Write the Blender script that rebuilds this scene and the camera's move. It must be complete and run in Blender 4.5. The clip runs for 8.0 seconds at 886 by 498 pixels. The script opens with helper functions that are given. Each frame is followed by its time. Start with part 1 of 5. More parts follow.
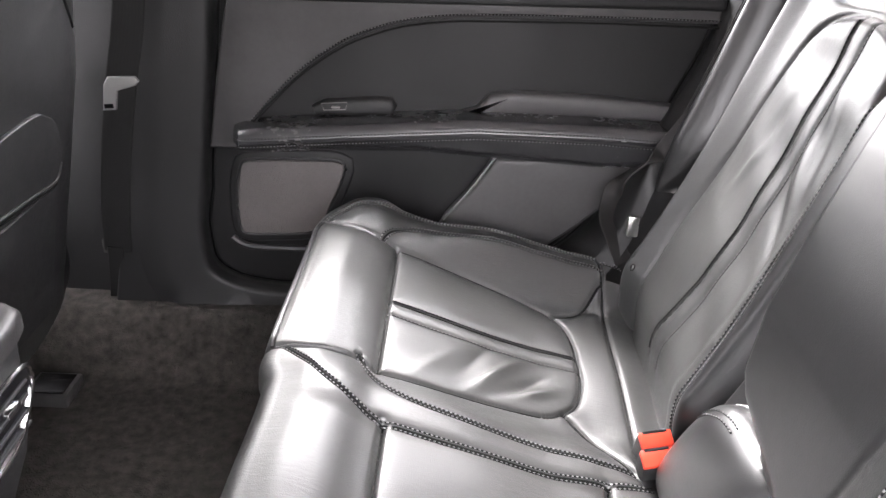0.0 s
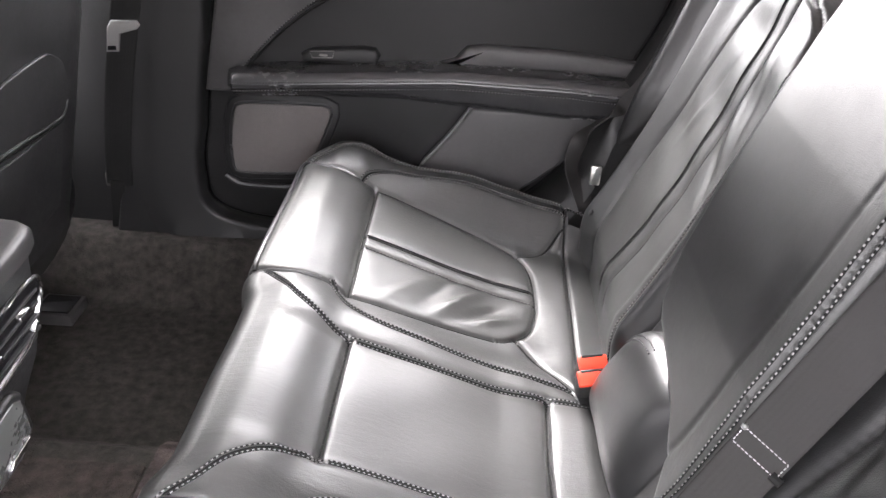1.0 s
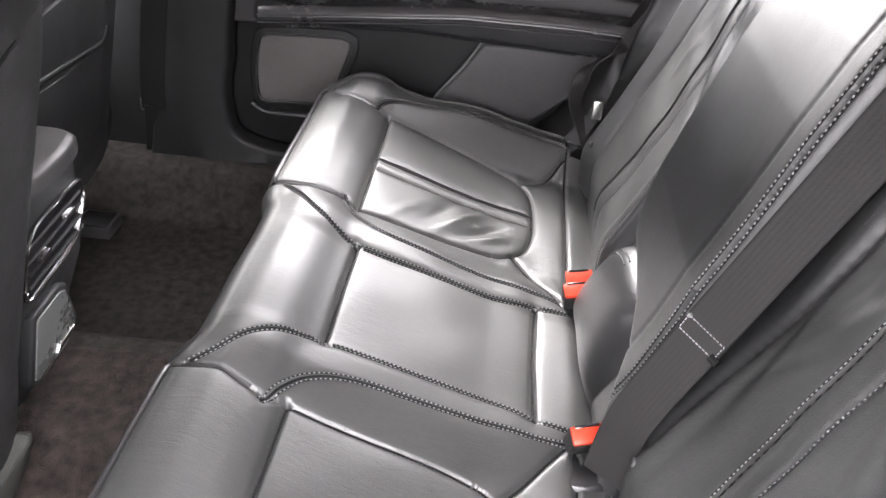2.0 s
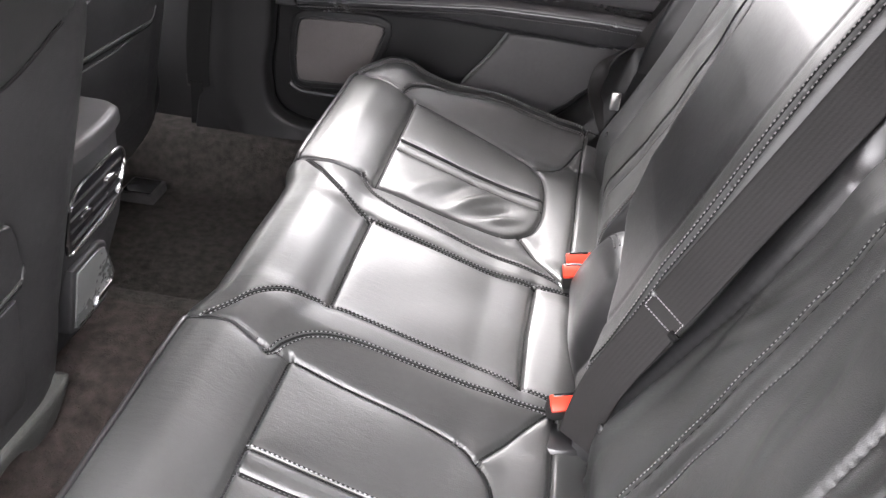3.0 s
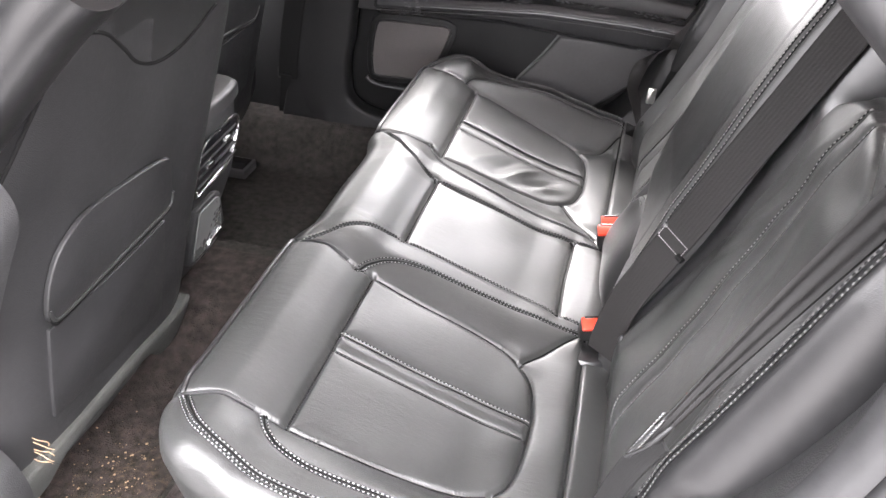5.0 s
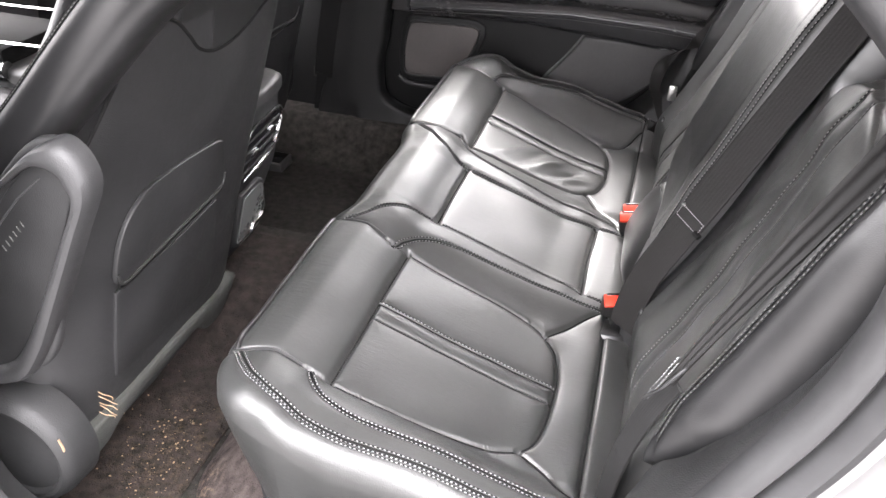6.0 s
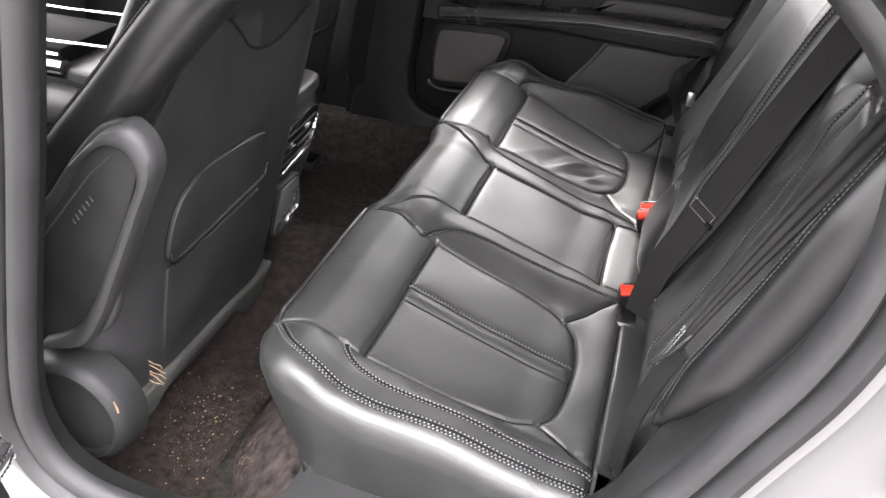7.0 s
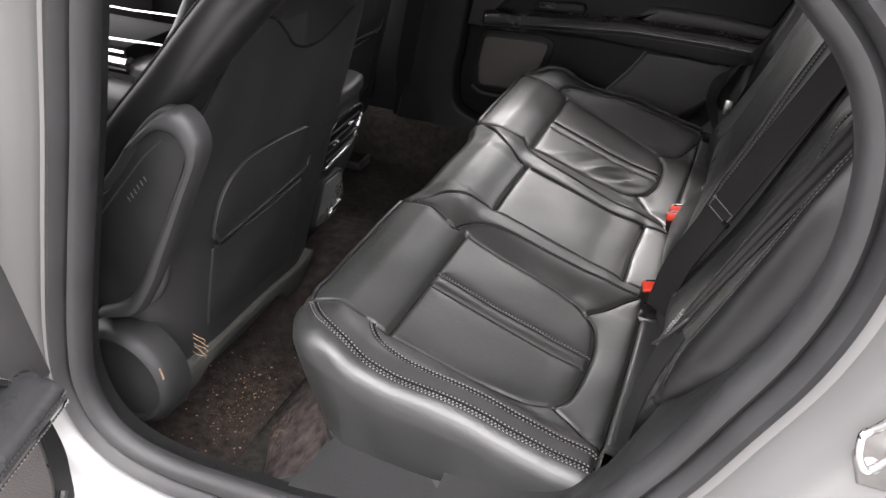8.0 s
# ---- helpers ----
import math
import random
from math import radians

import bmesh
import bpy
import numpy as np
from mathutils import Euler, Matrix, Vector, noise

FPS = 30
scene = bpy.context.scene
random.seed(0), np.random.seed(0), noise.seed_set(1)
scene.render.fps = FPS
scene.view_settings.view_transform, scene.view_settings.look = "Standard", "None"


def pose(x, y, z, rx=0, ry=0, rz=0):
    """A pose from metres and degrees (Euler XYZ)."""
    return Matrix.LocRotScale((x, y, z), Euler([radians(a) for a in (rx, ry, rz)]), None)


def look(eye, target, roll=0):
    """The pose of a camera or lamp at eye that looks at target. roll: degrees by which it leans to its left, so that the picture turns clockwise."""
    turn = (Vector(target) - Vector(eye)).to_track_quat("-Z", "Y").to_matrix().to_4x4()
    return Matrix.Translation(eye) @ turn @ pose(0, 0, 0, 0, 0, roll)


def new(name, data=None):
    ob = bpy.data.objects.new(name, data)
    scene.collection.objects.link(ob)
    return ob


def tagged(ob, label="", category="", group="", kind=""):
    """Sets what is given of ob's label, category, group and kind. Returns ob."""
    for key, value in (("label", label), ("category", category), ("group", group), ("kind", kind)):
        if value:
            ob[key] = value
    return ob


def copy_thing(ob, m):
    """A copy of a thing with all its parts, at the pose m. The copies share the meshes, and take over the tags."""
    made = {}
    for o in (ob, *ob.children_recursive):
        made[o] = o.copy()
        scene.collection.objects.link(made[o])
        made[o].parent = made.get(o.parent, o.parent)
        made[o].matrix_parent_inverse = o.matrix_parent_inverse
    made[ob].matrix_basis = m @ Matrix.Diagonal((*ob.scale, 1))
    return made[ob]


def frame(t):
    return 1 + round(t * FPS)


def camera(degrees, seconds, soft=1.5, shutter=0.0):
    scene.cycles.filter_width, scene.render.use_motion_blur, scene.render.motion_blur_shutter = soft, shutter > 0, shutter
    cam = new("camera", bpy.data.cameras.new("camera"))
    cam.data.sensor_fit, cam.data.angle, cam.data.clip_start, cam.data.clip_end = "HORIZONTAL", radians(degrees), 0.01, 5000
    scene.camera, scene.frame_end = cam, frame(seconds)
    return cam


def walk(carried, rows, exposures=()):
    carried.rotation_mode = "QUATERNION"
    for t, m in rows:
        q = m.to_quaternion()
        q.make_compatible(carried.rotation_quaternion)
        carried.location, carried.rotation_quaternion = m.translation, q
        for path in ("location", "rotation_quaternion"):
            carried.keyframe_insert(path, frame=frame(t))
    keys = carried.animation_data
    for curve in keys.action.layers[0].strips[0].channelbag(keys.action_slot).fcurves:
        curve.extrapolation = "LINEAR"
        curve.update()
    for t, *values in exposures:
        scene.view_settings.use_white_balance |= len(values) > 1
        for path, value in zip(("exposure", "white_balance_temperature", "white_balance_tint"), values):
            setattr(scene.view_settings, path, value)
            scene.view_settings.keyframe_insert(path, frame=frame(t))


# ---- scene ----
cam = camera(57.0, 8.0)
PATH = [
    (0, (-0.01, -0.583, 0.849), (-0.048, 1.206, -0.045), 1.6),
    (0.5, (0.005, -0.64, 0.868), (-0.032, 1.131, -0.061), 2.5),
    (1, (0.043, -0.685, 0.885), (0.0, 1.047, -0.113), 3.3),
    (1.5, (0.063, -0.738, 0.892), (-0.008, 0.949, -0.182), 3.5),
    (2, (0.086, -0.791, 0.9), (-0.015, 0.874, -0.204), 3.9),
    (3.3, (0.163, -0.885, 0.941), (-0.074, 0.737, -0.205), 4.3),
    (3.5, (0.158, -0.915, 0.938), (-0.077, 0.722, -0.186), 4.6),
    (4, (0.177, -0.969, 0.959), (-0.133, 0.657, -0.162), 3.7),
    (4.5, (0.188, -1.035, 0.971), (-0.149, 0.591, -0.144), 3.8),
    (5.8, (0.192, -1.18, 0.977), (-0.187, 0.456, -0.109), 3.7),
    (6, (0.198, -1.194, 0.978), (-0.201, 0.439, -0.106), 3.5),
    (6.5, (0.206, -1.234, 0.98), (-0.224, 0.399, -0.091), 3.3),
    (7, (0.214, -1.28, 0.987), (-0.241, 0.355, -0.072), 3.5),
    (7.5, (0.237, -1.31, 0.994), (-0.265, 0.319, -0.052), 3.6),
    (8, (0.277, -1.336, 0.997), (-0.31, 0.267, -0.045), 2.9),
]
EXPOSURES = [(0, 4.7, 6450, 15), (2, 4.4, 6450, 15), (4.5, 4.45, 6450, 15), (6, 4.1, 6500, 14), (6.5, 3.6, 6500, 14), (7, 3.45, 6500, 14), (7.5, 3.25, 6500, 14), (8, 2.75, 6550, 13)]
walk(cam, [(t, look(eye, target, roll)) for t, eye, target, roll in PATH], EXPOSURES)

# ---- world, light ----
world = bpy.data.worlds.new("sky")
scene.world = world
world.use_nodes = True
wn = world.node_tree.nodes
sky = wn.new("ShaderNodeTexSky")
sky.sky_type = "NISHITA"
sky.sun_disc = False
sky.sun_elevation, sky.sun_rotation = radians(47), radians(-25)
sky.dust_density, sky.air_density, sky.ozone_density = 6.0, 1.0, 0.5
grey = wn.new("ShaderNodeHueSaturation")
grey.inputs["Saturation"].default_value = 0.35
cloud = wn.new("ShaderNodeMixRGB")
cloud.inputs[0].default_value = 0.8
# overcast: brighter overhead than at the horizon
where = wn.new("ShaderNodeTexCoord")
axes = wn.new("ShaderNodeSeparateXYZ")
world.node_tree.links.new(where.outputs["Generated"], axes.inputs[0])
dome = wn.new("ShaderNodeMapRange")
dome.inputs["From Max"].default_value = 0.8
dome.inputs["To Min"].default_value, dome.inputs["To Max"].default_value = 2.6, 25.0
world.node_tree.links.new(axes.outputs["Z"], dome.inputs["Value"])
tint = wn.new("ShaderNodeVectorMath")
tint.operation = "SCALE"
tint.inputs[0].default_value = (1.0, 0.985, 0.992)
world.node_tree.links.new(dome.outputs[0], tint.inputs["Scale"])
world.node_tree.links.new(tint.outputs[0], cloud.inputs[2])
world.node_tree.links.new(sky.outputs[0], grey.inputs["Color"])
world.node_tree.links.new(grey.outputs[0], cloud.inputs[1])
world.node_tree.links.new(cloud.outputs[0], wn["Background"].inputs[0])
wn["Background"].inputs[1].default_value = 0.15
sun_data = bpy.data.lights.new("sun", "SUN")
sun_data.energy, sun_data.angle, sun_data.color = 2.8, radians(34), (1.0, 0.96, 0.94)
sun = new("sun", sun_data)
sun.matrix_world = look((-1.3, 3.0, 3.5), (0, 0, 0))


# ---- materials ----
def principled(name, color, rough, metal=0.0, spec=0.5):
    m = bpy.data.materials.new(name)
    m.use_nodes = True
    b = m.node_tree.nodes["Principled BSDF"]
    b.inputs["Base Color"].default_value = (*color, 1)
    b.inputs["Roughness"].default_value = rough
    b.inputs["Metallic"].default_value = metal
    b.inputs["Specular IOR Level"].default_value = spec
    return m, m.node_tree.nodes, m.node_tree.links, b


def textured(name, color, rough, spec=0.5, metal=0.0, layers=(), vary=0.25, vary_scale=9.0, rough_vary=0.1, coords="Object"):
    """layers: (kind, scale, distance in metres) of relief, summed up."""
    m, n, l, b = principled(name, color, rough, metal, spec)
    tc = n.new("ShaderNodeTexCoord")
    big = n.new("ShaderNodeTexNoise")
    big.inputs["Scale"].default_value, big.inputs["Detail"].default_value = vary_scale, 6.0
    l.new(tc.outputs[coords], big.inputs["Vector"])
    fine = n.new("ShaderNodeTexNoise")
    fine.inputs["Scale"].default_value, fine.inputs["Detail"].default_value = vary_scale * 14, 4.0
    l.new(tc.outputs[coords], fine.inputs["Vector"])
    both = n.new("ShaderNodeMath")
    both.operation = "MULTIPLY_ADD"
    l.new(fine.outputs[0], both.inputs[0])
    both.inputs[1].default_value = 0.4
    l.new(big.outputs[0], both.inputs[2])
    ramp = n.new("ShaderNodeValToRGB")
    ramp.color_ramp.elements[0].position, ramp.color_ramp.elements[1].position = 0.45, 0.95
    ramp.color_ramp.elements[0].color = (*[c * (1 - vary) for c in color], 1)
    ramp.color_ramp.elements[1].color = (*[c * (1 + vary) for c in color], 1)
    l.new(both.outputs[0], ramp.inputs[0])
    l.new(ramp.outputs[0], b.inputs["Base Color"])
    rr = n.new("ShaderNodeMapRange")
    rr.inputs["From Min"].default_value, rr.inputs["From Max"].default_value = 0.45, 0.95
    rr.inputs["To Min"].default_value, rr.inputs["To Max"].default_value = rough - rough_vary, rough + rough_vary
    l.new(both.outputs[0], rr.inputs["Value"])
    l.new(rr.outputs[0], b.inputs["Roughness"])
    prev = None
    for kind, scale, dist in layers:
        if kind == "cells":
            tex = n.new("ShaderNodeTexVoronoi")
            tex.inputs["Scale"].default_value = scale
            out = tex.outputs["Distance"]
        elif kind == "lines":
            tex = n.new("ShaderNodeTexWave")
            tex.inputs["Scale"].default_value, tex.inputs["Distortion"].default_value = scale, 0.0
            out = tex.outputs["Fac"]
        else:
            tex = n.new("ShaderNodeTexNoise")
            tex.inputs["Scale"].default_value, tex.inputs["Detail"].default_value = scale, 5.0
            if kind in ("creases", "wrinkles"):
                tex.inputs["Distortion"].default_value = 1.2
            out = tex.outputs[0]
        if kind == "wrinkles":
            # fine drawn lines that run fore and aft
            stretch = n.new("ShaderNodeMapping")
            stretch.inputs["Scale"].default_value = (0.22, 1.0, 0.5)
            stretch.inputs["Rotation"].default_value = (0, 0, 0.35)
            l.new(tc.outputs[coords], stretch.inputs["Vector"])
            l.new(stretch.outputs[0], tex.inputs["Vector"])
        else:
            l.new(tc.outputs[coords], tex.inputs["Vector"])
        bump = n.new("ShaderNodeBump")
        bump.inputs["Strength"].default_value, bump.inputs["Distance"].default_value = 1.0, dist
        l.new(out, bump.inputs["Height"])
        if prev:
            l.new(prev.outputs[0], bump.inputs["Normal"])
        prev = bump
    if prev:
        l.new(prev.outputs[0], b.inputs["Normal"])
    return m


LEATHER = textured("black_leather", (0.0165, 0.0170, 0.0165), 0.43, spec=0.65, layers=(("creases", 16, 0.0004), ("wrinkles", 150, 0.00028), ("cells", 900, 0.00014)), vary=0.3, rough_vary=0.06)
LEATHER_SMOOTH = textured("black_leather_smooth", (0.0064, 0.0064, 0.0067), 0.35, spec=0.6, layers=(("noise", 14, 0.0006), ("cells", 900, 0.00009)), vary=0.25, rough_vary=0.06)
VINYL = textured("black_vinyl", (0.038, 0.037, 0.0373), 0.42, spec=0.25, layers=(("cells", 750, 0.00015), ("noise", 30, 0.0004)), vary=0.2)
PLASTIC = textured("grained_black_plastic", (0.0095, 0.0096, 0.0098), 0.5, spec=0.25, layers=(("cells", 600, 0.0002), ("noise", 25, 0.0004)), vary=0.2)
PLASTIC_GREY = textured("grained_charcoal_plastic", (0.0155, 0.0155, 0.0160), 0.5, spec=0.4, layers=(("cells", 700, 0.0002), ("noise", 25, 0.0004)), vary=0.2)
MATTE = textured("matte_black_lining", (0.010, 0.010, 0.010), 0.9, spec=0.08, layers=(("noise", 300, 0.0006),), vary=0.3)
SPEAKER = textured("speaker_mesh", (0.080, 0.073, 0.071), 0.7, spec=0.2, layers=(("cells", 700, 0.0009),), vary=0.15)
RUBBER = textured("rubber_seal", (0.0095, 0.0095, 0.0100), 0.55, layers=(("noise", 60, 0.0006),), vary=0.25)
CARPET = textured("charcoal_carpet", (0.0250, 0.0228, 0.0205), 0.95, spec=0.1, layers=(("noise", 420, 0.006), ("noise", 60, 0.006)), vary=0.6, vary_scale=60, rough_vary=0.03)
MAT = textured("worn_mat_carpet", (0.027, 0.022, 0.020), 0.95, spec=0.1, layers=(("noise", 420, 0.006), ("noise", 60, 0.006)), vary=0.6, vary_scale=60, rough_vary=0.03)
KICK = textured("brown_kick_carpet", (0.046, 0.037, 0.035), 0.95, spec=0.1, layers=(("noise", 520, 0.004), ("noise", 90, 0.003)), vary=0.8, vary_scale=40, rough_vary=0.03)
FELT = textured("grey_felt", (0.040, 0.041, 0.038), 0.9, spec=0.15, layers=(("noise", 500, 0.002),), vary=0.3)
WEBBING = textured("seat_belt_webbing", (0.0085, 0.0080, 0.0078), 0.6, spec=0.2, layers=(("noise", 700, 0.0003),), vary=0.2, vary_scale=40)
WEBBING_BLACK = textured("black_belt_webbing", (0.010, 0.010, 0.010), 0.7, spec=0.12, layers=(("noise", 700, 0.0003),), vary=0.2, vary_scale=40)
PALE_STEEL = textured("pale_brushed_steel", (0.20, 0.20, 0.195), 0.42, metal=0.35, vary=0.12, rough_vary=0.08)
WEBBING_WORN = textured("worn_grey_webbing", (0.0062, 0.0060, 0.0059), 0.65, spec=0.15, layers=(("noise", 700, 0.0003),), vary=0.25, vary_scale=40)
THREAD = textured("grey_thread", (0.15, 0.15, 0.15), 0.85, spec=0.12, vary=0.3, vary_scale=60)
THREAD_DARK = textured("dark_thread", (0.045, 0.045, 0.045), 0.85, spec=0.12, vary=0.3, vary_scale=60)
THREAD_PALE = textured("pale_grey_thread", (0.19, 0.19, 0.19), 0.85, spec=0.12, vary=0.3, vary_scale=60)
THREAD_WHITE = textured("pale_thread", (0.36, 0.35, 0.355), 0.7, vary=0.2, vary_scale=60)
ARM_LEATHER = textured("armrest_leather", (0.022, 0.022, 0.023), 0.26, layers=(("cells", 900, 0.00015),), vary=0.2, rough_vary=0.05)
# near-black that paints the shade inside seams; also colours a few small dark parts
SEAM = textured("seam_shade_black", (0.006, 0.006, 0.006), 0.8, spec=0.08, vary=0.2)
CHROME = textured("satin_chrome", (0.62, 0.62, 0.62), 0.18, metal=1.0, vary=0.08, rough_vary=0.05)
DARK_STEEL = textured("dull_dark_steel", (0.16, 0.155, 0.15), 0.45, metal=0.8, vary=0.3, rough_vary=0.1)
STEEL = textured("zinc_steel", (0.55, 0.55, 0.53), 0.35, metal=1.0, vary=0.2, rough_vary=0.1)
GLOSS = textured("gloss_black", (0.008, 0.008, 0.009), 0.08, vary=0.2, rough_vary=0.03)
RED = textured("red_release_button", (0.42, 0.030, 0.014), 0.4, spec=0.2, vary=0.12, vary_scale=40)
PAINT = textured("silver_paint", (0.135, 0.133, 0.132), 0.32, metal=0.4, vary=0.004, rough_vary=0.01)
WHITE = textured("white_paper", (0.78, 0.77, 0.75), 0.7, vary=0.05)
GREYP = textured("pale_grey_plastic", (0.085, 0.088, 0.086), 0.3, vary=0.1)
HEADLINER = textured("headliner_cloth", (0.76, 0.69, 0.68), 0.9, spec=0.2, layers=(("noise", 500, 0.001),), vary=0.1)
ASPHALT = textured("dry_asphalt", (0.105, 0.102, 0.100), 0.85, layers=(("noise", 90, 0.006),), vary=0.4, vary_scale=3)
GRIT = textured("dry_grit", (0.22, 0.15, 0.09), 0.9, vary=0.5, vary_scale=40)



def glass(name, through_color):
    """Thin car glass: lets light straight through, with a weak shine."""
    m, n, l, b = principled(name, (0.2, 0.2, 0.2), 0.05)
    clear, shine, both = n.new("ShaderNodeBsdfTransparent"), n.new("ShaderNodeBsdfGlossy"), n.new("ShaderNodeMixShader")
    clear.inputs[0].default_value = (*through_color, 1)
    shine.inputs["Roughness"].default_value = 0.02
    both.inputs[0].default_value = 0.05
    l.new(clear.outputs[0], both.inputs[1])
    l.new(shine.outputs[0], both.inputs[2])
    l.new(both.outputs[0], n["Material Output"].inputs["Surface"])
    return m


GLASS = glass("window_glass", (0.95, 0.955, 0.95))
GLASS_TINTED = glass("tinted_glass", (0.50, 0.51, 0.505))


def dust(m, centre, reach, color):
    """Dry dirt trodden into a carpet round a spot."""
    n, l = m.node_tree.nodes, m.node_tree.links
    b = n["Principled BSDF"]
    old = b.inputs["Base Color"].links[0].from_socket
    tc = n.new("ShaderNodeTexCoord")
    away = n.new("ShaderNodeVectorMath")
    away.operation = "DISTANCE"
    away.inputs[1].default_value = centre
    l.new(tc.outputs["Object"], away.inputs[0])
    tex = n.new("ShaderNodeTexNoise")
    tex.inputs["Scale"].default_value, tex.inputs["Detail"].default_value, tex.inputs["Roughness"].default_value = 80, 9, 0.8
    l.new(tc.outputs["Object"], tex.inputs["Vector"])
    near = n.new("ShaderNodeMapRange")
    near.inputs["From Min"].default_value, near.inputs["From Max"].default_value = reach, 0.0
    l.new(away.outputs["Value"], near.inputs["Value"])
    spot = n.new("ShaderNodeMapRange")
    spot.inputs["From Min"].default_value, spot.inputs["From Max"].default_value = 0.50, 0.72
    l.new(tex.outputs[0], spot.inputs["Value"])
    both = n.new("ShaderNodeMath")
    both.operation = "MULTIPLY"
    l.new(near.outputs[0], both.inputs[0])
    l.new(spot.outputs[0], both.inputs[1])
    mix = n.new("ShaderNodeMixRGB")
    mix.inputs[2].default_value = (*color, 1)
    l.new(both.outputs[0], mix.inputs[0])
    l.new(old, mix.inputs[1])
    l.new(mix.outputs[0], b.inputs["Base Color"])


dust(MAT, (-0.40, -0.43, 0.0), 0.15, (0.115, 0.083, 0.052))
dust(KICK, (-0.31, -0.50, 0.02), 0.06, (0.28, 0.20, 0.14))


# ---- building helpers ----
def link_mesh(name, me, material, parent=None, label=""):
    me.materials.append(material)
    ob = new(name, me)
    if parent is not None:
        ob.parent = parent
    return tagged(ob, label)


def part(name, bm, material, parent=None, label="", smooth=True):
    me = bpy.data.meshes.new(name)
    bmesh.ops.recalc_face_normals(bm, faces=bm.faces)
    bm.to_mesh(me)
    bm.free()
    if smooth:
        for p in me.polygons:
            p.use_smooth = True
        me.set_sharp_from_angle(angle=radians(40))
    return link_mesh(name, me, material, parent, label)


def thing(name, label, category, group="", kind="", at=(0, 0, 0)):
    ob = new(name)
    ob.location = at
    ob.empty_display_size = 0.05
    return tagged(ob, label, category, group, kind)


def spline(pts, step=0.004, closed=False, count=0):
    """Catmull-Rom through the points, as a dense array; count fixes the samples of each stretch."""
    p = np.array(pts, float)
    n = len(p)
    out = []
    for i in range(n if closed else n - 1):
        if closed:
            a, b, c, d = p[(i - 1) % n], p[i], p[(i + 1) % n], p[(i + 2) % n]
        else:
            b, c = p[i], p[i + 1]
            a = p[i - 1] if i else 2 * b - c
            d = p[i + 2] if i + 2 < n else 2 * c - b
        k = count or max(2, int(np.linalg.norm(c - b) / step))
        t = np.linspace(0, 1, k, endpoint=False)[:, None]
        out.append(0.5 * (2 * b + (c - a) * t + (2 * a - 5 * b + 4 * c - d) * t ** 2 + (3 * b - a - 3 * c + d) * t ** 3))
    if not closed:
        out.append(p[-1:])
    return np.concatenate(out)


def smooth01(t):
    t = np.clip(t, 0, 1)
    return t * t * (3 - 2 * t)


def dist_to(points, line):
    """Distance of each (N, 2) point from a dense line (M, 2)."""
    out = np.full(len(points), 9.0)
    for i in range(0, len(line), 64):
        c = line[i:i + 64]
        d = np.sqrt(((points[:, None, :] - c[None]) ** 2).sum(2)).min(1)
        out = np.minimum(out, d)
    return out


def tube(path, radius, sides=8, closed=False, flat=1.0, up=(0, 0, 1)):
    """A bmesh tube along a path; flat squeezes it along up."""
    bm = bmesh.new()
    p = np.array(path, float)
    n = len(p)
    rings = []
    for i in range(n):
        t = p[(i + 1) % n] - p[i - 1] if closed else p[min(i + 1, n - 1)] - p[max(i - 1, 0)]
        t = Vector(t).normalized()
        s = t.cross(Vector(up))
        if s.length < 1e-4:
            s = t.cross(Vector((1, 0, 0)))
        s.normalize()
        u = s.cross(t).normalized()
        rings.append([bm.verts.new(Vector(p[i]) + s * radius * math.cos(k) + u * radius * flat * math.sin(k)) for k in np.linspace(0, 2 * math.pi, sides, endpoint=False)])
    for i in range(n if closed else n - 1):
        a, b = rings[i], rings[(i + 1) % n]
        for k in range(sides):
            bm.faces.new((a[k], a[(k + 1) % sides], b[(k + 1) % sides], b[k]))
    if not closed:
        bm.faces.new(rings[0])
        bm.faces.new(rings[-1][::-1])
    return bm


def ribbon(path, normals, width, thick=0.0014):
    """A flat band along a path with given face normals."""
    bm = bmesh.new()
    p = [Vector(q) for q in path]
    rings = []
    for i in range(len(p)):
        t = (p[min(i + 1, len(p) - 1)] - p[max(i - 1, 0)]).normalized()
        nn = Vector(normals[i]).normalized()
        s = t.cross(nn).normalized()
        nn = s.cross(t).normalized()
        ring = [bm.verts.new(p[i] + s * (width * f) + nn * (thick * ((1 + 0.05 * math.cos(f * 60)) if abs(f) < 0.5 else 0.4))) for f in np.linspace(-0.5, 0.5, 43)]
        ring += [bm.verts.new(p[i] + s * (width * f) - nn * thick) for f in np.linspace(0.5, -0.5, 3)]
        rings.append(ring)
    k = len(rings[0])
    for a, b in zip(rings, rings[1:]):
        for j in range(k):
            bm.faces.new((a[j], a[(j + 1) % k], b[(j + 1) % k], b[j]))
    bm.faces.new(rings[0])
    bm.faces.new(rings[-1][::-1])
    return bm


def offset_poly(pts, d):
    """Moves a closed outline inwards by d (counter-clockwise outline)."""
    p = np.array(pts, float)
    area = 0.5 * np.sum(p[:, 0] * np.roll(p[:, 1], -1) - np.roll(p[:, 0], -1) * p[:, 1])
    if area < 0:
        d = -d
    a = p - np.roll(p, 1, 0)
    b = np.roll(p, -1, 0) - p
    a /= np.linalg.norm(a, axis=1)[:, None] + 1e-12
    b /= np.linalg.norm(b, axis=1)[:, None] + 1e-12
    na, nb = np.stack((-a[:, 1], a[:, 0]), 1), np.stack((-b[:, 1], b[:, 0]), 1)
    m = na + nb
    m /= np.maximum(np.sum(m * na, 1), 0.35)[:, None]
    return p + m * d


